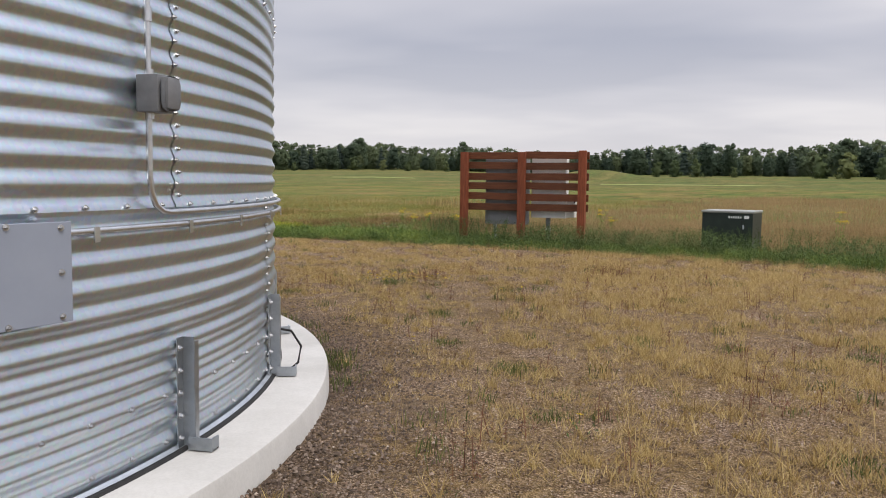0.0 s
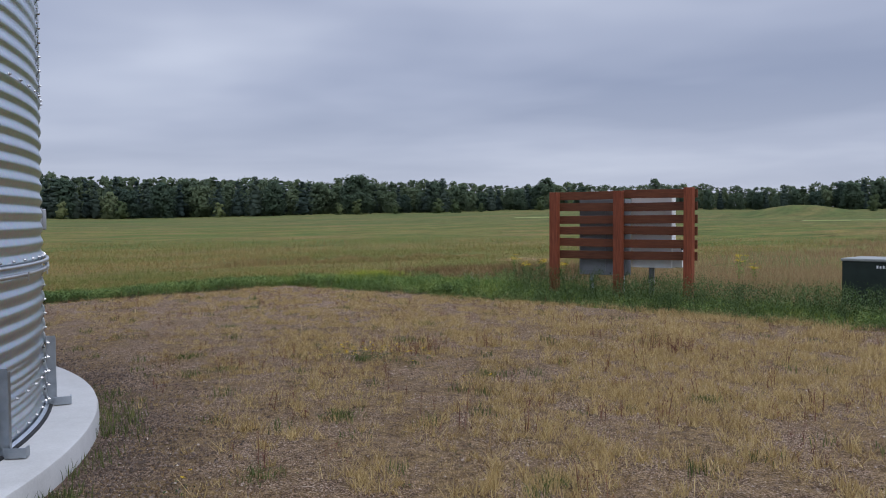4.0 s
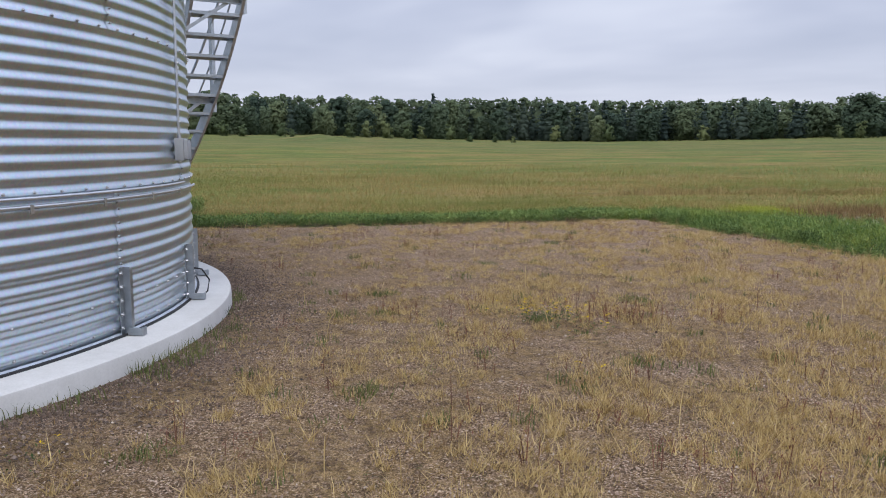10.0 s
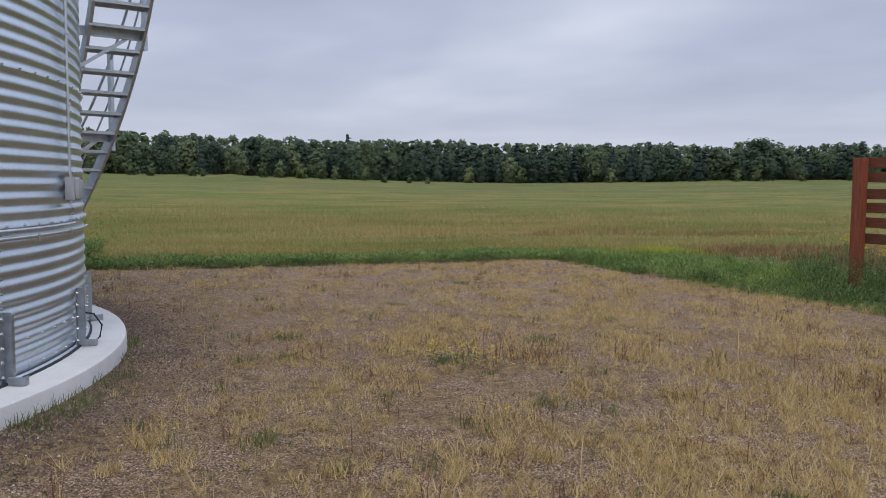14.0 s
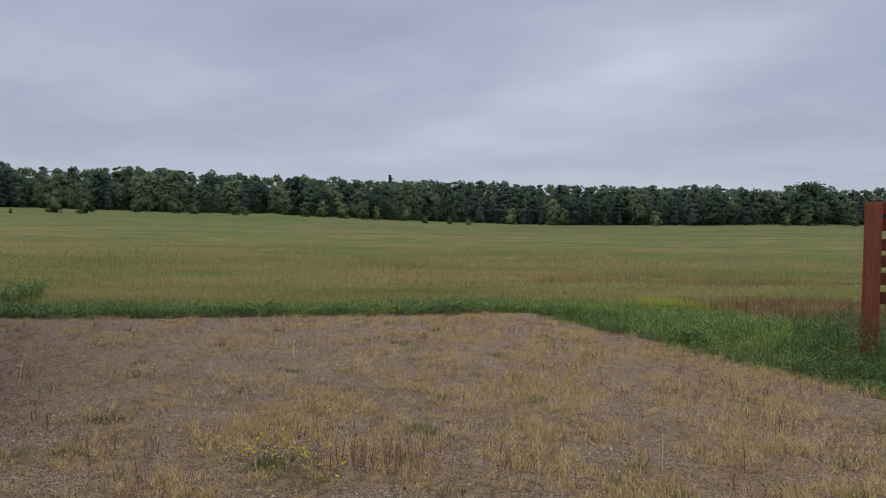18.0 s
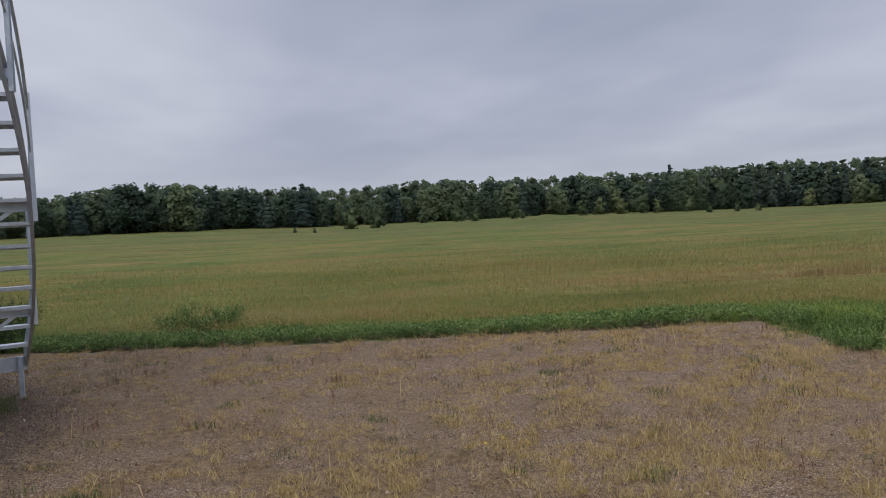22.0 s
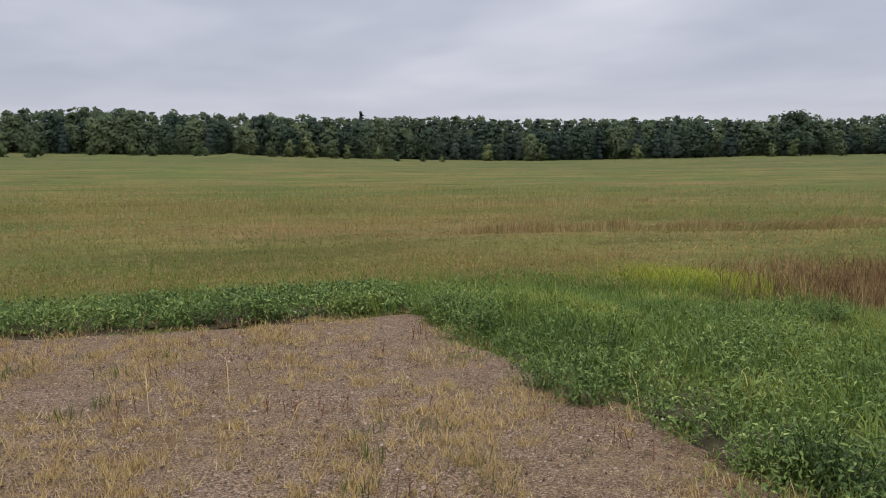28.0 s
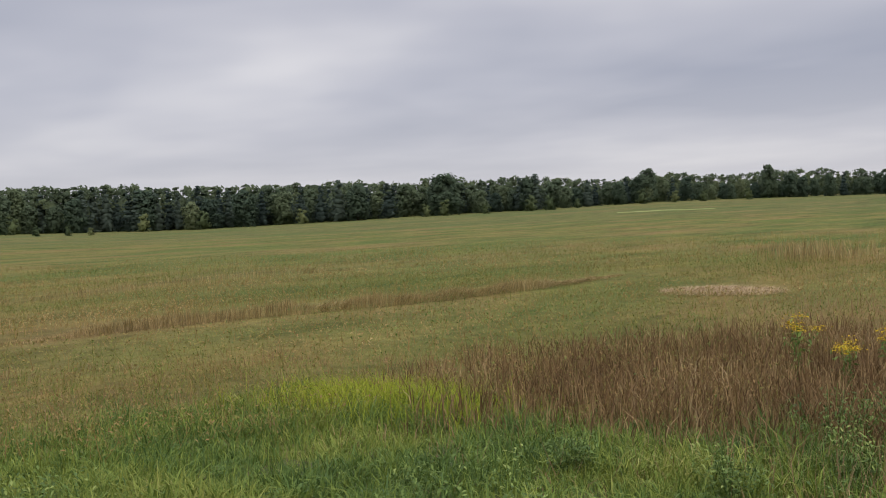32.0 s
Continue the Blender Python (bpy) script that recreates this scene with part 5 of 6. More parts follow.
def tufts(x, y, count, h, spread, w, r, z=None, flop=0.6):
    """Tufts: count blades each, spreading from a common foot."""
    n = len(x)
    hh = np.repeat(h, count) * r.uniform(0.5, 1.1, n * count)
    px = np.repeat(x, count) + r.normal(0, 1, n * count) * np.repeat(spread, count)
    py = np.repeat(y, count) + r.normal(0, 1, n * count) * np.repeat(spread, count)
    pz = np.repeat(np.zeros(n) if z is None else z, count) - 0.015
    return blades(np.stack([px, py, pz], 1), hh, np.full(n * count, w) * r.uniform(0.6, 1.4, n * count), hh * r.uniform(0.1, flop, n * count), r)


def scatter(n, x0, x1, y0, y1, r):
    return r.uniform(x0, x1, n), r.uniform(y0, y1, n)


def stuff(name, data, mat, label, category):
    v, f = data
    return tagged(new(name, fast_mesh(name, v, f, mat)), label, category, kind="stuff")


def joined(*sets):
    vs, fs, base = [], [], 0
    for v, f in sets:
        vs.append(v)
        fs.append(f + base)
        base += len(v)
    return np.vstack(vs), np.vstack(fs)


def off_pad(x, y, gap=0.0):
    return np.hypot(x - BIN_X, y - BIN_Y) > PAD_R + gap


def leaves(p, size, r, tilt=0.7):
    """Pointed leaves, each a bent four-cornered blade with its stalk end at p."""
    n = len(p)
    a = r.uniform(0, 2 * np.pi, n)
    el = r.normal(0.25, tilt, n)
    d = np.stack([np.cos(a) * np.cos(el), np.sin(a) * np.cos(el), np.sin(el)], 1)
    s = np.stack([-np.sin(a), np.cos(a), r.normal(0, 0.35, n)], 1)
    L = (size * r.uniform(0.5, 1.4, n))[:, None]
    v = np.stack([p, p + d * L * 0.45 + s * L * 0.17, p + d * L - np.array((0, 0, 1)) * L * 0.22, p + d * L * 0.45 - s * L * 0.17], 1).reshape(-1, 3)
    return v, np.arange(4 * n).reshape(n, 4)


def weed_clumps(x, y, h, r, per=34, size=0.05):
    """Bushy weeds: leaves through a rounded volume over each foot."""
    n = len(x)
    q = np.repeat(np.arange(n), per)
    u = r.uniform(0, 1, n * per) ** 0.8
    rad = h[q] * (0.30 + 0.35 * np.sin(u * np.pi))
    a = r.uniform(0, 6.28, n * per)
    k = np.sqrt(r.uniform(0.1, 1, n * per)) * rad
    z = land(x, y)[q] + h[q] * u
    return leaves(np.stack([x[q] + np.cos(a) * k, y[q] + np.sin(a) * k, z], 1), size, r)


pr = np.random.default_rng(21)

# dry grass all over the yard in patches, thicker away from the bin, thin towards the far corner
x, y = scatter(60000, -9.5, 13, 1.0, 21.5, pr)
thick = np.clip((np.hypot(x - BIN_X, y - BIN_Y) - PAD_R - 0.3) / 3.5, 0.06, 1)
thick *= np.clip(0.95 + (x - 1) / 9, 0.8, 1.6) * np.clip((patchy(x, y, 0.55, 31) - 0.34) * 3.2, 0.02, 1.2) * (0.4 + 0.9 * patchy(x, y, 2.6, 32))
keep = inside(YARD, x, y) & off_pad(x, y, 0.1) & (pr.uniform(0, 1, len(x)) < np.where(x < 1, 1.15, np.where(x > 4, 1.2, 1.0)) * thick)
x, y = x[keep], y[keep]
tall = (0.03 + 0.11 * pr.beta(1.6, 3, len(x))) * np.clip(0.6 + (x + 3) / 10, 0.75, 1.2)
stuff("dry_grass", fine_tufts(x, y, 24, tall, pr.uniform(0.015, 0.045, len(x)), 0.0026, pr, 1.3), STRAW, "sparse straw-coloured dry grass growing through the gravel", "dry grass")
# flattened thatch in mats
x, y = scatter(26000, -9.5, 13, 1.0, 21.4, pr)
keep = inside(YARD, x, y) & off_pad(x, y, 0.15) & (patchy(x, y, 0.4, 33) > 0.52)
x, y = x[keep], y[keep]
stuff("flat_thatch", fine_tufts(x, y, 13, pr.uniform(0.015, 0.045, len(x)), np.full(len(x), 0.05), 0.0032, pr, 3.0), leafy("grey_brown_thatch", [(0.0, (0.10, 0.055, 0.025)), (0.5, (0.27, 0.17, 0.075)), (1.0, (0.48, 0.36, 0.17))], 0.9, 0.2, 0.75, 0.8), "flattened mats of dead grass on the gravel", "dry grass")
# standing straw stems
x, y = scatter(2600, -9, 13, 2, 21.4, pr)
keep = inside(YARD, x, y) & off_pad(x, y, 0.5) & (patchy(x, y, 1.2, 34) > 0.48)
x, y = x[keep], y[keep]
n = len(x)
stuff("straw_stems", blades(np.stack([x, y, np.zeros(n) - 0.01], 1), pr.uniform(0.1, 0.32, n), np.full(n, 0.002), pr.uniform(0.0, 0.2, n), pr, 0.6), STRAW, "thin standing straw stems in the yard", "dry grass")
# red-brown weeds with small side leaves, often several together
cx, cy = scatter(520, -9, 13, 2, 21.3, pr)
q = np.repeat(np.arange(520), 5)
x, y = cx[q] + pr.normal(0, 0.09, len(q)), cy[q] + pr.normal(0, 0.09, len(q))
x, y = np.concatenate([x, 4.20 + pr.normal(0, 0.22, 70), 1.60 + pr.normal(0, 0.2, 50)]), np.concatenate([y, 14.80 + pr.normal(0, 0.22, 70), 13.70 + pr.normal(0, 0.2, 50)])
keep = inside(YARD, x, y) & off_pad(x, y, 0.5)
x, y = x[keep], y[keep]
n = len(x)
h = 0.05 + 0.24 * pr.beta(1.5, 3, n) * np.where(x > 1, 1.2, 0.8)
stem = blades(np.stack([x, y, np.zeros(n) - 0.01], 1), h, np.full(n, 0.0028), h * pr.uniform(0.05, 0.5, n), pr)
q = np.repeat(np.arange(n), 12)
lp = np.stack([x[q] + pr.normal(0, 0.014, len(q)), y[q] + pr.normal(0, 0.014, len(q)), h[q] * pr.uniform(0.1, 0.95, len(q))], 1)
lv, lf = leaves(lp, 0.02, pr)
lf3 = np.vstack([lf[:, [0, 1, 2]], lf[:, [0, 2, 3]]])
stuff("red_weeds", joined(stem, (lv, lf3)), RED_STEM, "low red-brown dried weeds in the gravel", "weed")

# loose stones on the gravel
x, y = scatter(120000, -9, 10, 1.5, 21.3, pr)
keep = inside(YARD, x, y) & off_pad(x, y, 0.02)
keep &= (pr.uniform(0, 1, len(x)) < np.where(np.hypot(x - BIN_X, y - BIN_Y) < PAD_R + 1.2, 1.0, 0.55))
x, y = x[keep], y[keep]
n = len(x)
s = 0.004 + 0.016 * pr.beta(1.2, 5, n)
octa = np.array(((1, 0, 0), (0, 1, 0), (-1, 0, 0), (0, -1, 0), (0.25, 0.1, 0.85), (-0.2, -0.15, 0.8)))
rot = pr.uniform(0, 6.28, n)
j = pr.uniform(0.6, 1.3, (n, 6, 1))
o = octa[None] * j * s[:, None, None]
v = np.stack([o[:, :, 0] * np.cos(rot)[:, None] - o[:, :, 1] * np.sin(rot)[:, None] + x[:, None], o[:, :, 0] * np.sin(rot)[:, None] + o[:, :, 1] * np.cos(rot)[:, None] + y[:, None], o[:, :, 2] + s[:, None] * 0.02 - 0.002], 2).reshape(-1, 3)
tri = np.array(((0, 1, 4), (1, 5, 4), (1, 2, 5), (2, 3, 5), (3, 0, 4), (3, 4, 5)))
STONE = leafy("loose_stone", [(0.0, (0.035, 0.023, 0.017)), (0.4, (0.13, 0.084, 0.056)), (0.8, (0.29, 0.205, 0.15)), (1.0, (0.62, 0.54, 0.45))], 0.6, 0.0, 0.9, 0.85)
stuff("loose_stones", (v, (np.arange(n)[:, None, None] * 6 + tri[None]).reshape(-1, 3)), STONE, "loose reddish and grey stones on the gravel", "stones")

# green tufts in the yard and along the pad
gxs = [2.3, 3.28, 2.64, -0.7, 1.2, 0.2, 4.3, 3.6, 5.2, 1.0, -1.9, 2.8, 6.1, 4.9, 0.6, 3.9, 7.0, -3.2]
gys = [10.56, 8.17, 9.1, 12.4, 13.0, 11.9, 9.6, 7.0, 6.4, 14.4, 14.7, 12.6, 9.2, 12.2, 16.0, 15.2, 11.4, 17.0]
x, y = np.array(gxs), np.array(gys)
sets = [tufts(x, y, 110, pr.uniform(0.05, 0.10, len(x)), np.full(len(x), 0.085), 0.003, pr, None, 1.2)]
az = np.radians(np.concatenate([pr.uniform(15, 75, 46), pr.normal(24, 3, 20), pr.normal(44, 5, 24), pr.normal(112, 4, 50)]))
rr = PAD_R + np.abs(pr.normal(0.06, 0.12, len(az)))
sets.append(tufts(BIN_X + rr * np.cos(az), BIN_Y + rr * np.sin(az), 14, pr.uniform(0.04, 0.13, len(az)), np.full(len(az), 0.05), 0.0028, pr))
xx, yy = scatter(420, -9, 11, 2, 21, pr)
keep = inside(YARD, xx, yy) & off_pad(xx, yy, 0.2)
sets.append(tufts(xx[keep], yy[keep], 22, pr.uniform(0.04, 0.12, keep.sum()), np.full(keep.sum(), 0.06), 0.003, pr))
x, y = scatter(800, -8, 11, 3, 20.5, pr)
keep = inside(YARD, x, y) & off_pad(x, y, 0.3)
x, y = x[keep], y[keep]
lv, lf = weed_clumps(x, y, 0.04 + 0.15 * pr.beta(1.3, 3, len(x)), pr, 60, 0.018)
stuff("dull_low_weeds", (lv, lf), leafy("dull_olive_weed", [(0.0, (0.05, 0.045, 0.025)), (0.5, (0.12, 0.10, 0.045)), (0.8, (0.13, 0.145, 0.05)), (1.0, (0.22, 0.18, 0.09))], 0.8, 0.2), "small dull olive weeds scattered in the gravel", "weed")
stuff("green_tufts", joined(*sets), leafy("olive_green_tuft", [(0.0, (0.05, 0.07, 0.025)), (0.5, (0.11, 0.135, 0.04)), (1.0, (0.24, 0.23, 0.085))], 0.8, 0.2), "small green grass tufts in the gravel and along the pad", "grass")
# low yellow-flowered patch
n = 130
x, y = 1.28 + pr.normal(0, 0.32, n), 13.05 + pr.normal(0, 0.17, n)
ex, ey = np.array([0.3, 2.35, 3.9, 4.1, 2.9, -0.2]), np.array([9.6, 8.6, 6.6, 8.9, 12.0, 15.2])
x, y = np.concatenate([x, np.repeat(ex, 5) + pr.normal(0, 0.09, 30)]), np.concatenate([y, np.repeat(ey, 5) + pr.normal(0, 0.09, 30)])
n = len(x)
top = pr.uniform(0.05, 0.13, n)
lv, lf = leaves(np.stack([np.repeat(x, 4) + pr.normal(0, 0.03, n * 4), np.repeat(y, 4) + pr.normal(0, 0.03, n * 4), np.repeat(top, 4) * pr.uniform(0.1, 0.9, n * 4)], 1), 0.026, pr)
stuff("flower_patch_leaves", (lv, lf), DARK_WEED, "low green leaves of the yellow-flowered patch", "weed")
sel = pr.uniform(0, 1, n) < 0.38
fv, ff = leaves(np.stack([np.repeat(x[sel], 5), np.repeat(y[sel], 5), np.repeat(top[sel] + 0.012, 5)], 1), 0.026, pr, 0.3)
stuff("yellow_flowers", (fv, ff), YELLOW, "small yellow flowers low on the gravel", "flowers")

# ---- the green weed border along the yard ----
LEFT_EDGE = [(-5.5, 21.7), (-5.75, 20.8), (-6.15, 19.4), (-6.9, 17.6), (-7.7, 15.5), (-8.7, 13.2), (-9.7, 11.0), (-13, 6.6)]
RIGHT_EDGE = [(-5.5, 21.7), (-4.0, 21.15), (-2.3, 20.85), (-0.1, 20.0), (2.85, 19.1), (6.8, 17.7), (10.2, 15.6), (15, 11.6)]


def along(line, n, r):
    """Random points on a line, with the unit vector across it to its left."""
    a = np.array(line)
    seg = np.linalg.norm(np.diff(a, axis=0), axis=1)
    u = r.uniform(0, seg.sum(), n)
    i = np.clip(np.searchsorted(np.cumsum(seg), u), 0, len(seg) - 1)
    f = (u - np.concatenate([[0], np.cumsum(seg)])[i]) / seg[i]
    p = a[i] + (a[i + 1] - a[i]) * f[:, None]
    d = (a[i + 1] - a[i]) / seg[i][:, None]
    return p, np.stack([-d[:, 1], d[:, 0]], 1)


p, c = along(LEFT_EDGE, 1500, pr)
w = pr.uniform(-0.05, 1.15, 1500)
x, y = (p + c * w[:, None]).T
out = ~inside(YARD, x, y)
x, y = np.where(out, x, 2 * p[:, 0] - x), np.where(out, y, 2 * p[:, 1] - y)
h = (0.07 + 0.10 * pr.beta(2, 2, len(x)) + 0.15 * patchy(x, y, 0.8, 41)) * np.where(w > 0.8, 0.85, 1.0)
left_weeds = weed_clumps(x, y, h, pr, 56, 0.044)
p, c = along(LEFT_EDGE, 420, pr)
x, y = (p - c * pr.uniform(0.02, 0.22, 420)[:, None] * np.where(inside(YARD, *(p - c * 0.1).T), -1, 1)[:, None]).T
left_foot = weed_clumps(x, y, pr.uniform(0.08, 0.19, 420), pr, 34, 0.036)
p, c = along(RIGHT_EDGE, 1300, pr)
x, y = (p + c * pr.uniform(-0.16, 0.3, 1300)[:, None]).T
right_foot = weed_clumps(x, y, 0.06 + 0.2 * pr.beta(1.5, 2, 1300) * (0.4 + wave(x, y, 0.6, 3.3)), pr, 36, 0.03)
p, c = along(RIGHT_EDGE, 2600, pr)
far = pr.beta(1.0, 1.5, 2600)
w = far * np.interp(p[:, 0], [-5.3, -4, -2, 1, 6, 12], [0.8, 3.2, 4.0, 2.8, 2.8, 2.4])
x, y = (p + c * w[:, None]).T
out = ~inside(YARD, x, y)
x, y = np.where(out, x, 2 * p[:, 0] - x), np.where(out, y, 2 * p[:, 1] - y)
h = 0.05 + 0.14 * pr.beta(2, 2.5, len(x)) + 0.5 * np.clip(patchy(x, y, 1.0, 42) - 0.35, 0, 1)
sel = pr.uniform(0, 1, len(x)) < np.where(x < 0, np.clip(1.9 * patchy(x, y, 1.1, 45) - 0.45, 0.1, 1), 0.85)
x, y, h = x[sel], y[sel], h[sel]
east = x > 0.2 + pr.normal(0, 0.5, len(x))
right_weeds = weed_clumps(x[~east], y[~east], h[~east] * 1.15, pr, 56, 0.034)
stuff("dark_weed_border", weed_clumps(x[east], y[east], h[east] * 1.7, pr, 56, 0.036), DARK_WEED, "dark green weed border before the screen and transformer", "weeds")
stuff("weed_border", joined(left_weeds, left_foot, right_weeds, right_foot), LEFT_WEED, "leafy green weed border between gravel and field", "weeds")
# grass among the weeds
p, c = along(RIGHT_EDGE, 5200, pr)
w = pr.uniform(-0.08, 1, 5200) * np.interp(p[:, 0], [-5.3, -4, -2, 1, 6, 12], [1.2, 4.6, 5.2, 3.6, 3.4, 3.0])
x, y = (p + c * w[:, None]).T
ok = pr.uniform(0, 1, len(x)) < np.where(x > 0.2, 0.42, 1.0)
x, y, w = x[ok], y[ok], w[ok]
stuff("border_grass", tufts(x, y, 18, (pr.uniform(0.06, 0.2, len(x)) + 0.34 * np.clip(patchy(x, y, 0.9, 43) - 0.3, 0, 1)) * np.where(w < 0.3, 0.5, 1.0), np.full(len(x), 0.05), 0.0042, pr, land(x, y), 1.3), GRASS, "long green grass among the weeds", "grass")
x, y = scatter(4200, -6.8, 0.8, 21.0, 26.4, pr)
ok = ~inside(YARD, x, y) & (pr.uniform(0, 1, 4200) < np.clip((26.2 - 0.22 * (x + 3) - y) / 1.2, 0, 1))
x, y = x[ok], y[ok]
stuff("lush_grass", tufts(x, y, 18, pr.uniform(0.05, 0.16, len(x)) + 0.3 * np.clip(patchy(x, y, 0.8, 44) - 0.3, 0, 1), np.full(len(x), 0.06), 0.0042, pr, land(x, y), 1.4), GRASS, "lush long green grass beyond the corner of the gravel", "grass")
p, c = along(RIGHT_EDGE + LEFT_EDGE[1:6], 900, pr)
k = (p[:, 0] > 2.0) | ((p[:, 0] < -5.6) & (pr.uniform(0, 1, 900) < 0.5))
p, c = p[k], c[k]
w = pr.normal(0.0, 0.14, len(p))
x, y = (p + c * w[:, None]).T
stuff("edge_straw", tufts(x, y, 14, pr.uniform(0.05, 0.17, len(x)) * np.where(x < 1.5, 0.6, 1.0), np.full(len(x), 0.07), 0.0026, pr, None, 1.3), STRAW, "matted dry grass along the edge of the gravel", "dry grass")

# ---- the crop ----
def crop_at(n, r, d0, d1, b0=-32, b1=118):
    """Points by bearing and distance from the yard, as thick as the view needs them."""
    b, d = np.radians(r.uniform(b0, b1, n)), np.sqrt(r.uniform(d0 * d0, d1 * d1, n))
    return EYE_X - np.sin(b) * d, EYE_Y + np.cos(b) * d


def west(x, y):
    """How far a place lies within the grain, west of the meadow's edge."""
    return (-(x + 2.6) * 0.94 + (y - 25.5) * 0.33)


LINES = (([26.6, 29, 32.6, 37, 41.5], [-13.9, -12.6, -10.9, -8.9, -7.9], 1.3), ([22, 27, 32, 38, 46], [-27.5, -24.2, -21.6, -20.6, -19.6], 1.1), ([2, 7, 11], [-29.6, -28.4, -27.4], 1.2), ([20, 26, 33], [-45.5, -42.5, -41.0], 1.6), ([35, 42], [-50.5, -46.0], 1.6))


def cut_strip(x, y):
    """The mown strips, each on the east side of a line of taller stalks."""
    hit = np.zeros(np.shape(x), bool)
    for ly, lx, wide in LINES:
        past = x - np.interp(y, ly, lx)
        hit |= (past > 0.05) & (past < wide + 0.8 * patchy(x, y, 1.5, 50)) & (y > ly[0]) & (y < ly[-1])
    return hit


HEAP = (-4.4, 36.8)


def in_crop(x, y):
    e = edge_distance(YARD, x, y)
    ok = ~inside(YARD, x, y) & (e > np.interp(x, [-5.5, -4.5, -1, 3], [0.9, 4.0, 4.2, 3.2]) + 0.5 * patchy(x, y, 1.2, 51)) & (west(x, y) > -0.3 + 1.6 * (patchy(x, y, 2.0, 52) - 0.5))
    return ok & ~cut_strip(x, y) & (np.hypot((x - HEAP[0]) / 1.3, y - HEAP[1]) > 1.0)


def canopy(x, y):
    """Height of the crop's top."""
    top = 0.12 + 0.16 * patchy(x, y, 0.5, 53) + 0.12 * patchy(x, y, 4.0, 54)
    for ly, lx, wide in LINES:
        past = x - np.interp(y, ly, lx)
        top = top + np.where((past < 0.1) & (y > ly[0]) & (y < ly[-1]), 0.12 * np.clip(1 + past / 2.5, 0, 1) * np.clip(np.minimum(y - ly[0], ly[-1] - y) / 3.0, 0, 1), 0)
    return top


sets, green, ears = [], [], []
for d0, d1, n, size in ((8, 22, 230000, 0.034), (22, 38, 190000, 0.052), (38, 62, 150000, 0.075)):
    x, y = crop_at(n, pr, d0, d1)
    ok = in_crop(x, y) & (pr.uniform(0, 1, n) < np.clip((66 - np.hypot(x - EYE_X, y - EYE_Y)) / 30, 0, 1))
    x, y = x[ok], y[ok]
    top = canopy(x, y)
    bearing = np.degrees(np.arctan2(EYE_X - x, y - EYE_Y))
    lush = np.clip((bearing - 66) / 16, 0, 1) * np.clip((46 - np.hypot(x - EYE_X, y - EYE_Y)) / 10, 0, 1)
    lush = pr.uniform(0, 1, len(x)) < np.maximum(0.75 * lush * (0.4 + 0.9 * patchy(x, y, 3.0, 57)), 1.6 * (patchy(x, y, 7.0, 58) - 0.55))
    spot = np.stack([x, y, land(x, y) + top * np.sqrt(pr.uniform(0.05, 1, len(x)))], 1)
    sets.append(leaves(spot[~lush], size, pr, 0.55))
    green.append(leaves(spot[lush], size, pr, 0.55))
    k = pr.uniform(0, 1, len(x)) < 0.22
    ears.append(slivers(np.stack([x[k], y[k], land(x[k], y[k]) + top[k] * 0.3], 1), top[k] * pr.uniform(0.5, 1.2, k.sum()), np.full(k.sum(), size * 0.09), pr.uniform(0.02, 0.22, k.sum()), pr))
stuff("crop_leaves", joined(*sets), CROP, "low ripening crop in the field, olive, gold and rust", "crop")
stuff("green_crop_leaves", joined(*green), leafy("green_crop_leaf", [(0.0, (0.06, 0.115, 0.03)), (0.5, (0.125, 0.19, 0.045)), (1.0, (0.24, 0.29, 0.075))], 0.3, 0.25, 0.8, 0.6), "still green stretches of the crop in the field", "crop")
stuff("crop_stems", joined(*ears), CROP, "thin stems and ears standing in the ripening crop", "crop")
# lines of taller, partly fallen stalks along the mown strips
for (ly, lx, wide), n, thin in zip(LINES[:3], (5200, 1500, 700), (0.003, 0.004, 0.004)):
    p, c = along(list(zip(lx, ly)), n, pr)
    x, y = (p + c * pr.normal(0.06, 0.09, n)[:, None]).T
    fall = patchy(x, y, 1.4, 55) > 0.62
    turn = np.where(fall, pr.normal(0.2, 0.5, n), pr.uniform(0, 6.28, n))
    ends = np.clip(np.minimum(y - ly[0], ly[-1] - y) / 3.0, 0.35, 1)
    h = ((0.08 + 0.2 * patchy(x, y, 0.7, 56)) * pr.uniform(0.7, 1.2, n) + 0.12) * ends
    stuff("tall_stalks", blades(np.stack([x, y, land(x, y) - 0.02], 1), h, np.full(n, thin), np.where(fall, 0.35, 0.08) * pr.uniform(0.2, 1.2, n), pr, 0.6, turn), STALK, "line of taller pale stalks along a mown strip", "crop")
# heap of lodged straw in the field
n = 2600
r0, a0 = np.sqrt(pr.uniform(0, 1, n)), pr.uniform(0, 6.28, n)
x, y = HEAP[0] + 1.25 * r0 * np.cos(a0), HEAP[1] + 0.85 * r0 * np.sin(a0)
stuff("straw_heap", blades(np.stack([x, y, land(x, y) + 0.10 * (1 - r0) * patchy(x, y, 0.5, 59)], 1), pr.uniform(0.01, 0.12, n), np.full(n, 0.006), pr.uniform(0.1, 0.4, n), pr), leafy("bleached_straw", [(0.0, (0.30, 0.20, 0.10)), (1.0, (0.60, 0.46, 0.28))], 0.9, 0.15, 0.75, 0.8), "flattened heap of bleached straw in the field", "straw")
n = 500
x, y = pr.normal(-3.6, 0.9, n), pr.normal(47.0, 0.8, n)
stuff("pale_tall_grass", blades(np.stack([x, y, land(x, y) - 0.02], 1), pr.uniform(0.35, 0.8, n), np.full(n, 0.005), pr.uniform(0.02, 0.2, n), pr, 0.8), STALK, "clump of tall pale grass standing in the field", "grass")
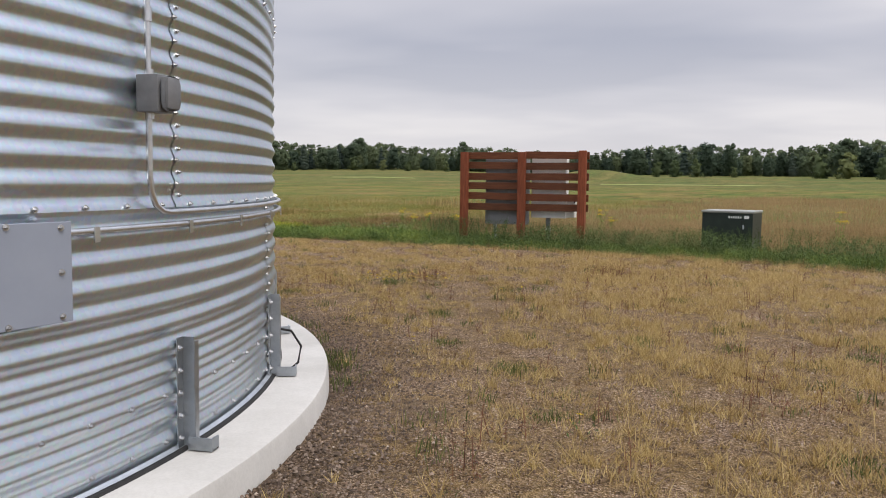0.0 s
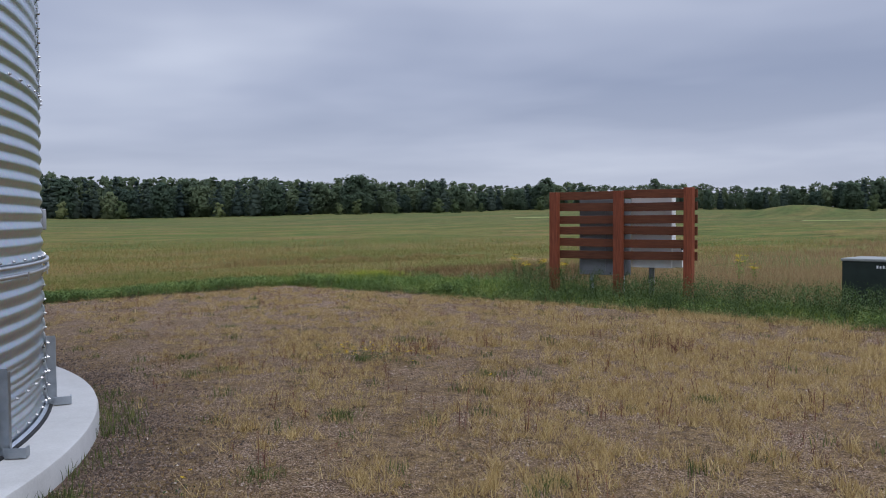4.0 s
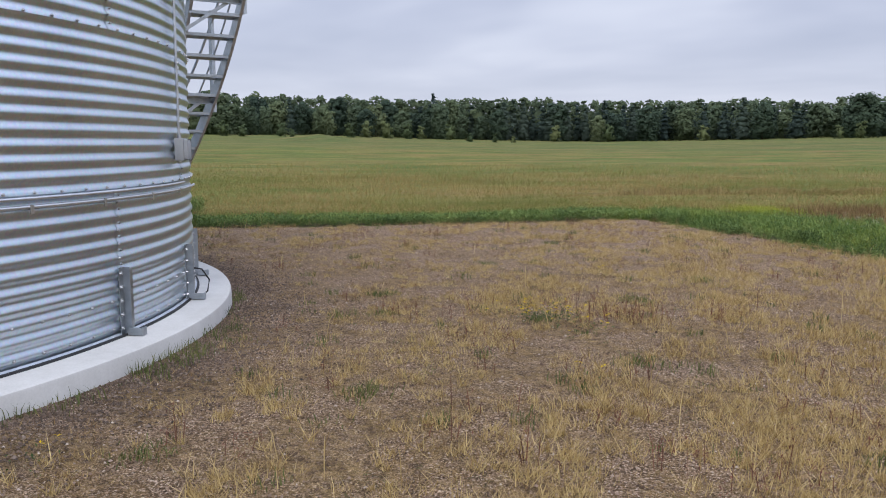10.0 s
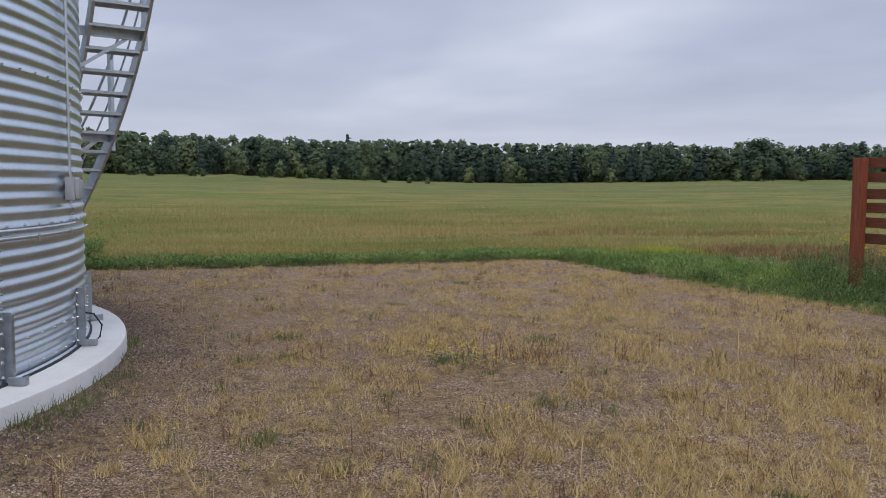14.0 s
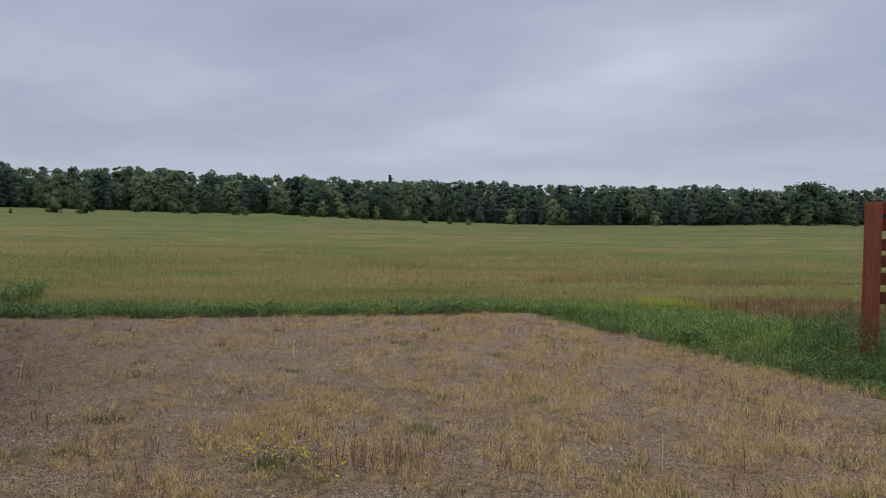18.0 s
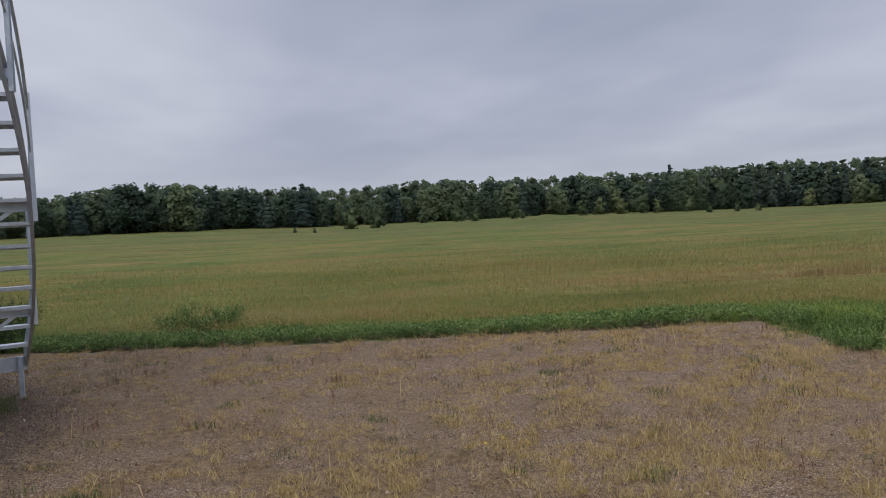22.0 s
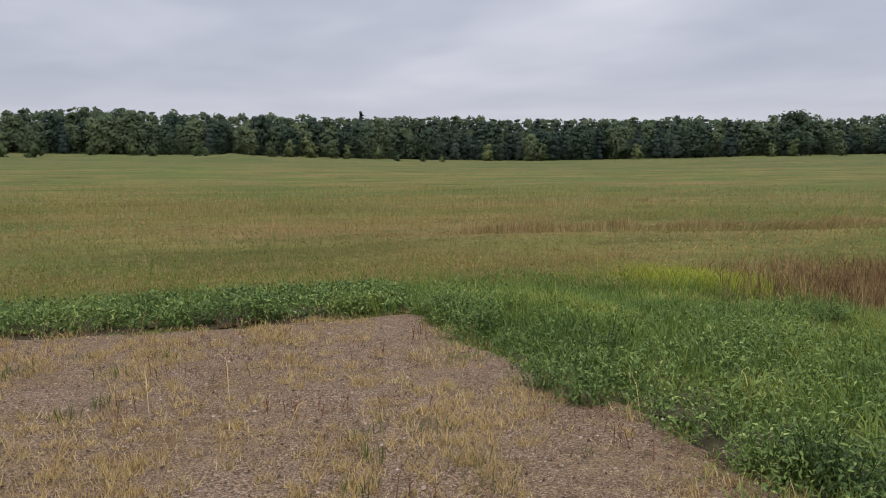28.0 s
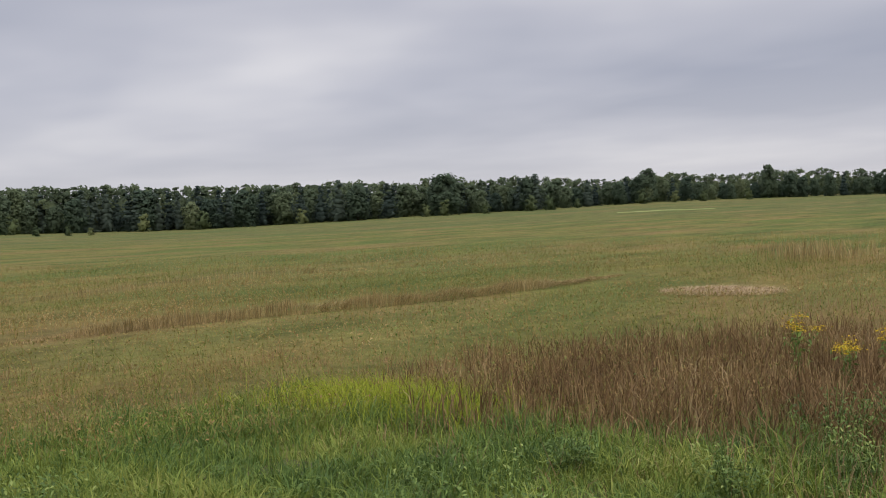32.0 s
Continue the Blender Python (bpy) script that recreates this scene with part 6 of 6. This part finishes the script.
# meadow to the east
sets = []
for d0, d1, n, wd in ((10, 26, 70000, 0.0035), (26, 75, 90000, 0.009)):
    x, y = crop_at(n, pr, d0, d1, -40, 30)
    out = ~inside(YARD, x, y)
    ok = out & (edge_distance(YARD, x, y) > 2.6 + wave(x, y, 1.5)) & (west(x, y) + 5 * (wave(x, y, 4.0, 2.5) - 0.5) + pr.normal(0, 1.2, len(x)) < 0.3)
    x, y = x[ok], y[ok]
    sets.append(slivers(np.stack([x, y, land(x, y) - 0.02], 1), pr.uniform(0.16, 0.44, len(x)) * (0.7 + 0.6 * wave(x, y, 2.5, 1.7)), np.full(len(x), wd), pr.uniform(0.03, 0.25, len(x)), pr))
stuff("meadow_grass", joined(*sets), TAN, "tall pinkish tan grass of the meadow behind the screen", "grass")
# low mixed growth between the border and the field
x, y = scatter(26000, -13, 15, 9, 28, pr)
e = edge_distance(YARD, x, y)
ok = ~inside(YARD, x, y) & (e > 0.6) & (e < 6.5) & (pr.uniform(0, 1, len(x)) < np.where(x > -5, 1.0, np.clip(1.5 - e / 4.0, 0.3, 1)))
x, y, e = x[ok], y[ok], e[ok]
tone = pr.uniform(0, 1, len(x)) < np.clip(1.35 - e / 6.0, 0.15, 1)
for sel, mat, name, label in ((tone, GRASS, "low_green_growth", "low green grass behind the weed border"), (~tone, TAN, "low_tan_growth", "low tan grass behind the weed border")):
    stuff(name, tufts(x[sel], y[sel], 9, pr.uniform(0.07, 0.24, sel.sum()), np.full(sel.sum(), 0.07), 0.003, pr, land(x[sel], y[sel]), 0.8), mat, label, "grass")
# dark drip-line stones round the pad
az = pr.uniform(-60, 130, 15000)
rr = PAD_R + 0.01 + np.abs(pr.normal(0, 0.42, 15000))
x, y = BIN_X + rr * np.cos(np.radians(az)), BIN_Y + rr * np.sin(np.radians(az))
n = len(x)
s = 0.005 + 0.013 * pr.beta(1.6, 3, n)
rot = pr.uniform(0, 6.28, n)
o = octa[None] * pr.uniform(0.6, 1.3, (n, 6, 1)) * s[:, None, None]
v = np.stack([o[:, :, 0] * np.cos(rot)[:, None] - o[:, :, 1] * np.sin(rot)[:, None] + x[:, None], o[:, :, 0] * np.sin(rot)[:, None] + o[:, :, 1] * np.cos(rot)[:, None] + y[:, None], o[:, :, 2] + s[:, None] * 0.05 - 0.002], 2).reshape(-1, 3)
stuff("drip_line_stones", (v, (np.arange(n)[:, None, None] * 6 + tri[None]).reshape(-1, 3)), leafy("dark_drip_stone", [(0.0, (0.045, 0.034, 0.027)), (0.6, (0.13, 0.092, 0.068)), (1.0, (0.30, 0.235, 0.19))], 0.8, 0.0, 0.85, 0.8), "dark coarse stones round the concrete pad", "stones")
# russet stand and lime-green patch
RUSSET_AREA = [(-4.7, 25.9), (-4.0, 25.2), (-2.8, 25.1), (-1.7, 25.6), (-0.2, 26.2), (1.2, 28.0), (-0.5, 31), (-3.2, 30.6), (-5.0, 28.0)]
x, y = pr.uniform(-6, 2, 60000), pr.uniform(24.5, 31.5, 60000)
ok = inside(RUSSET_AREA, x + 1.2 * (patchy(x, y, 0.9, 63) - 0.5) + pr.normal(0, 0.4, 60000), y + 1.0 * (patchy(x, y, 1.1, 64) - 0.5) + pr.normal(0, 0.35, 60000)) & (pr.uniform(0, 1, 60000) < 0.25 + 0.9 * patchy(x, y, 0.9, 65))
x, y = x[ok], y[ok]
stuff("russet_grass", blades(np.stack([x, y, land(x, y) - 0.02], 1), pr.uniform(0.16, 0.42, len(x)), np.full(len(x), 0.0022), pr.uniform(0.02, 0.2, len(x)), pr, 1.4), RUSSET, "dense stand of dark russet dead grass", "grass")
n = 3600
x, y = -5.2 + pr.normal(0, 0.5, n), 25.55 + pr.normal(0, 0.32, n)
stuff("lime_grass", blades(np.stack([x, y, land(x, y) - 0.02], 1), pr.uniform(0.14, 0.36, n), np.full(n, 0.0036), pr.uniform(0.05, 0.3, n), pr), LIME, "bright lime-green grass patch at the field's edge", "grass")

# ---- taller weeds and flowers, each a plant of its own ----
def plant(name, x, y, h, leaf_mat, label, per=120, size=0.05, wide=0.35, head=None, head_mat=None, heads=0, head_size=0.02, seed=1, stalks=6):
    """A weed: stalks, leaves along them, and flower heads at the top."""
    r = np.random.default_rng(seed)
    t = thing(name, pose(x, y, float(land(x, y))), label, "plant")
    a = r.uniform(0, 6.28, stalks)
    tops = np.stack([np.cos(a) * wide * h * r.uniform(0.2, 1, stalks), np.sin(a) * wide * h * r.uniform(0.2, 1, stalks), h * r.uniform(0.75, 1.0, stalks)], 1)
    stem_ob = part("stem", merge(*[tube_bm([tuple(p * np.array((0.45, 0.45, 0.0))), tuple(p * np.array((0.65, 0.65, 0.5))), tuple(p)], [0.003, 0.0026, 0.0018], 4) for p in tops]), leaf_mat, t)
    stem_ob["kind"] = "stuff"
    q = r.integers(0, stalks, per)
    u = r.uniform(0.12, 0.97, per)[:, None]
    base = tops[q] * np.concatenate([0.4 + 0.6 * u, 0.4 + 0.6 * u, u], 1) + r.normal(0, 0.035, (per, 3))
    lo = new("foliage", fast_mesh("foliage", *leaves(base, size, r), leaf_mat))
    lo.parent = t
    if heads:
        q = r.integers(0, stalks, heads)
        hp = tops[q] + r.normal(0, 1, (heads, 3)) * np.array((0.09, 0.09, 0.035)) * wide * 2 * h
        n = 14
        hv, hf = leaves(np.repeat(hp, n, 0) + r.normal(0, head_size * 1.2, (heads * n, 3)) * np.array((1, 1, 0.35)), head_size * 0.8, r, 0.25)
        fo = new("blossom", fast_mesh("blossom", hv, hf, head_mat))
        fo.parent = t
        fo["kind"] = "stuff"
    return t


GOLD = "tall goldenrod with a yellow flower head among green weeds"
for i, (x, y, h) in enumerate(((-1.95, 27.9, 0.72), (-1.5, 27.6, 0.5), (-1.2, 28.2, 0.55), (4.25, 27.2, 0.75), (4.6, 27.6, 0.5), (0.3, 24.6, 0.6), (9.6, 22.6, 0.95))):
    plant("goldenrod", x, y, h, WEED, GOLD, 150, 0.06, 0.22, None, YELLOW, 22, 0.035, 70 + i, 5)
UMBEL = "bushy white-flowered weed at the edge of the gravel"
for i, (x, y, h) in enumerate(((-1.0, 21.9, 0.42), (-0.75, 22.1, 0.4), (-1.3, 22.2, 0.36), (4.98, 20.6, 0.32), (5.3, 20.5, 0.28), (10.2, 20.4, 0.4), (11.2, 20.0, 0.36), (12.2, 19.8, 0.34), (1.6, 20.9, 0.4), (-0.4, 21.0, 0.35))):
    plant("white_flowered_weed", x, y, h, WEED, UMBEL, 260, 0.03, 0.75, None, WHITE_FLOWER, 6, 0.024 if i < 3 else 0.018, 90 + i, 14)
LEAFY = "tall leafy green weed in the border"
shoots = random.Random(8)
LOW = "low leafy weed at the edge of the gravel"
for i in range(26):
    k = shoots.uniform(0, 17)
    x = -5.0 + k
    y = float(np.interp(x, [q[0] for q in RIGHT_EDGE], [q[1] for q in RIGHT_EDGE])) + shoots.uniform(0.15, 1.3)
    plant("low_leafy_weed", x, y, shoots.uniform(0.2, 0.38), DARK_WEED if x > -1 or i % 2 else WEED, LOW, 260, 0.04, 0.9, seed=300 + i, stalks=12)
spots = [(-11.3, 12.7, 0.5), (-12.0, 13.1, 0.62), (-10.9, 13.3, 0.4), (-11.6, 13.7, 0.5), (-12.6, 13.9, 0.5), (-10.6, 10.0, 0.9), (-11.2, 9.7, 1.1), (-11.7, 9.9, 0.9), (-10.1, 9.7, 0.7), (-2.9, 24.3, 0.3), (-1.9, 24.2, 0.34), (-1.2, 24.9, 0.4), (-1.5, 25.6, 0.5), (-0.9, 26.2, 0.5),
         (-4.9, 21.5, 0.36), (-1.2, 20.45, 0.24), (-1.0, 20.5, 0.2), (-2.80, 20.65, 0.3), (-2.45, 20.60, 0.26), (-4.3, 21.3, 0.34), (-2.6, 21.0, 0.3), (6.2, 20.2, 0.52), (6.7, 20.0, 0.46), (7.3, 20.1, 0.55), (7.9, 20.4, 0.6), (8.5, 20.5, 0.55), (5.8, 20.6, 0.5), (9.2, 20.3, 0.45), (9.9, 20.6, 0.4), (0.3, 21.5, 0.6), (0.8, 21.2, 0.6), (1.4, 21.4, 0.6), (1.9, 21.0, 0.5), (2.3, 21.2, 0.5), (2.9, 20.9, 0.45), (3.4, 20.8, 0.4), (3.9, 20.9, 0.45), (4.5, 20.9, 0.4), (1.1, 22.3, 0.6), (2.6, 22.2, 0.5), (3.5, 22.0, 0.5), (0.0, 22.3, 0.55)]
for i, (x, y, h) in enumerate(spots):
    if i < 9:
        plant("leafy_bush", x, y, h, LEFT_WEED if i < 5 else DARK_WEED, "tall bushy green weed standing at the field's edge", 1300 if i < 5 else 2200, 0.05, 0.75, seed=120 + i, stalks=30)
    else:
        plant("leafy_weed", x, y, h * (1.15 if x > 0.2 else 0.9), DARK_WEED if x > 0.2 else LEFT_WEED, LEAFY, 900, 0.034, 0.95, seed=120 + i, stalks=20)
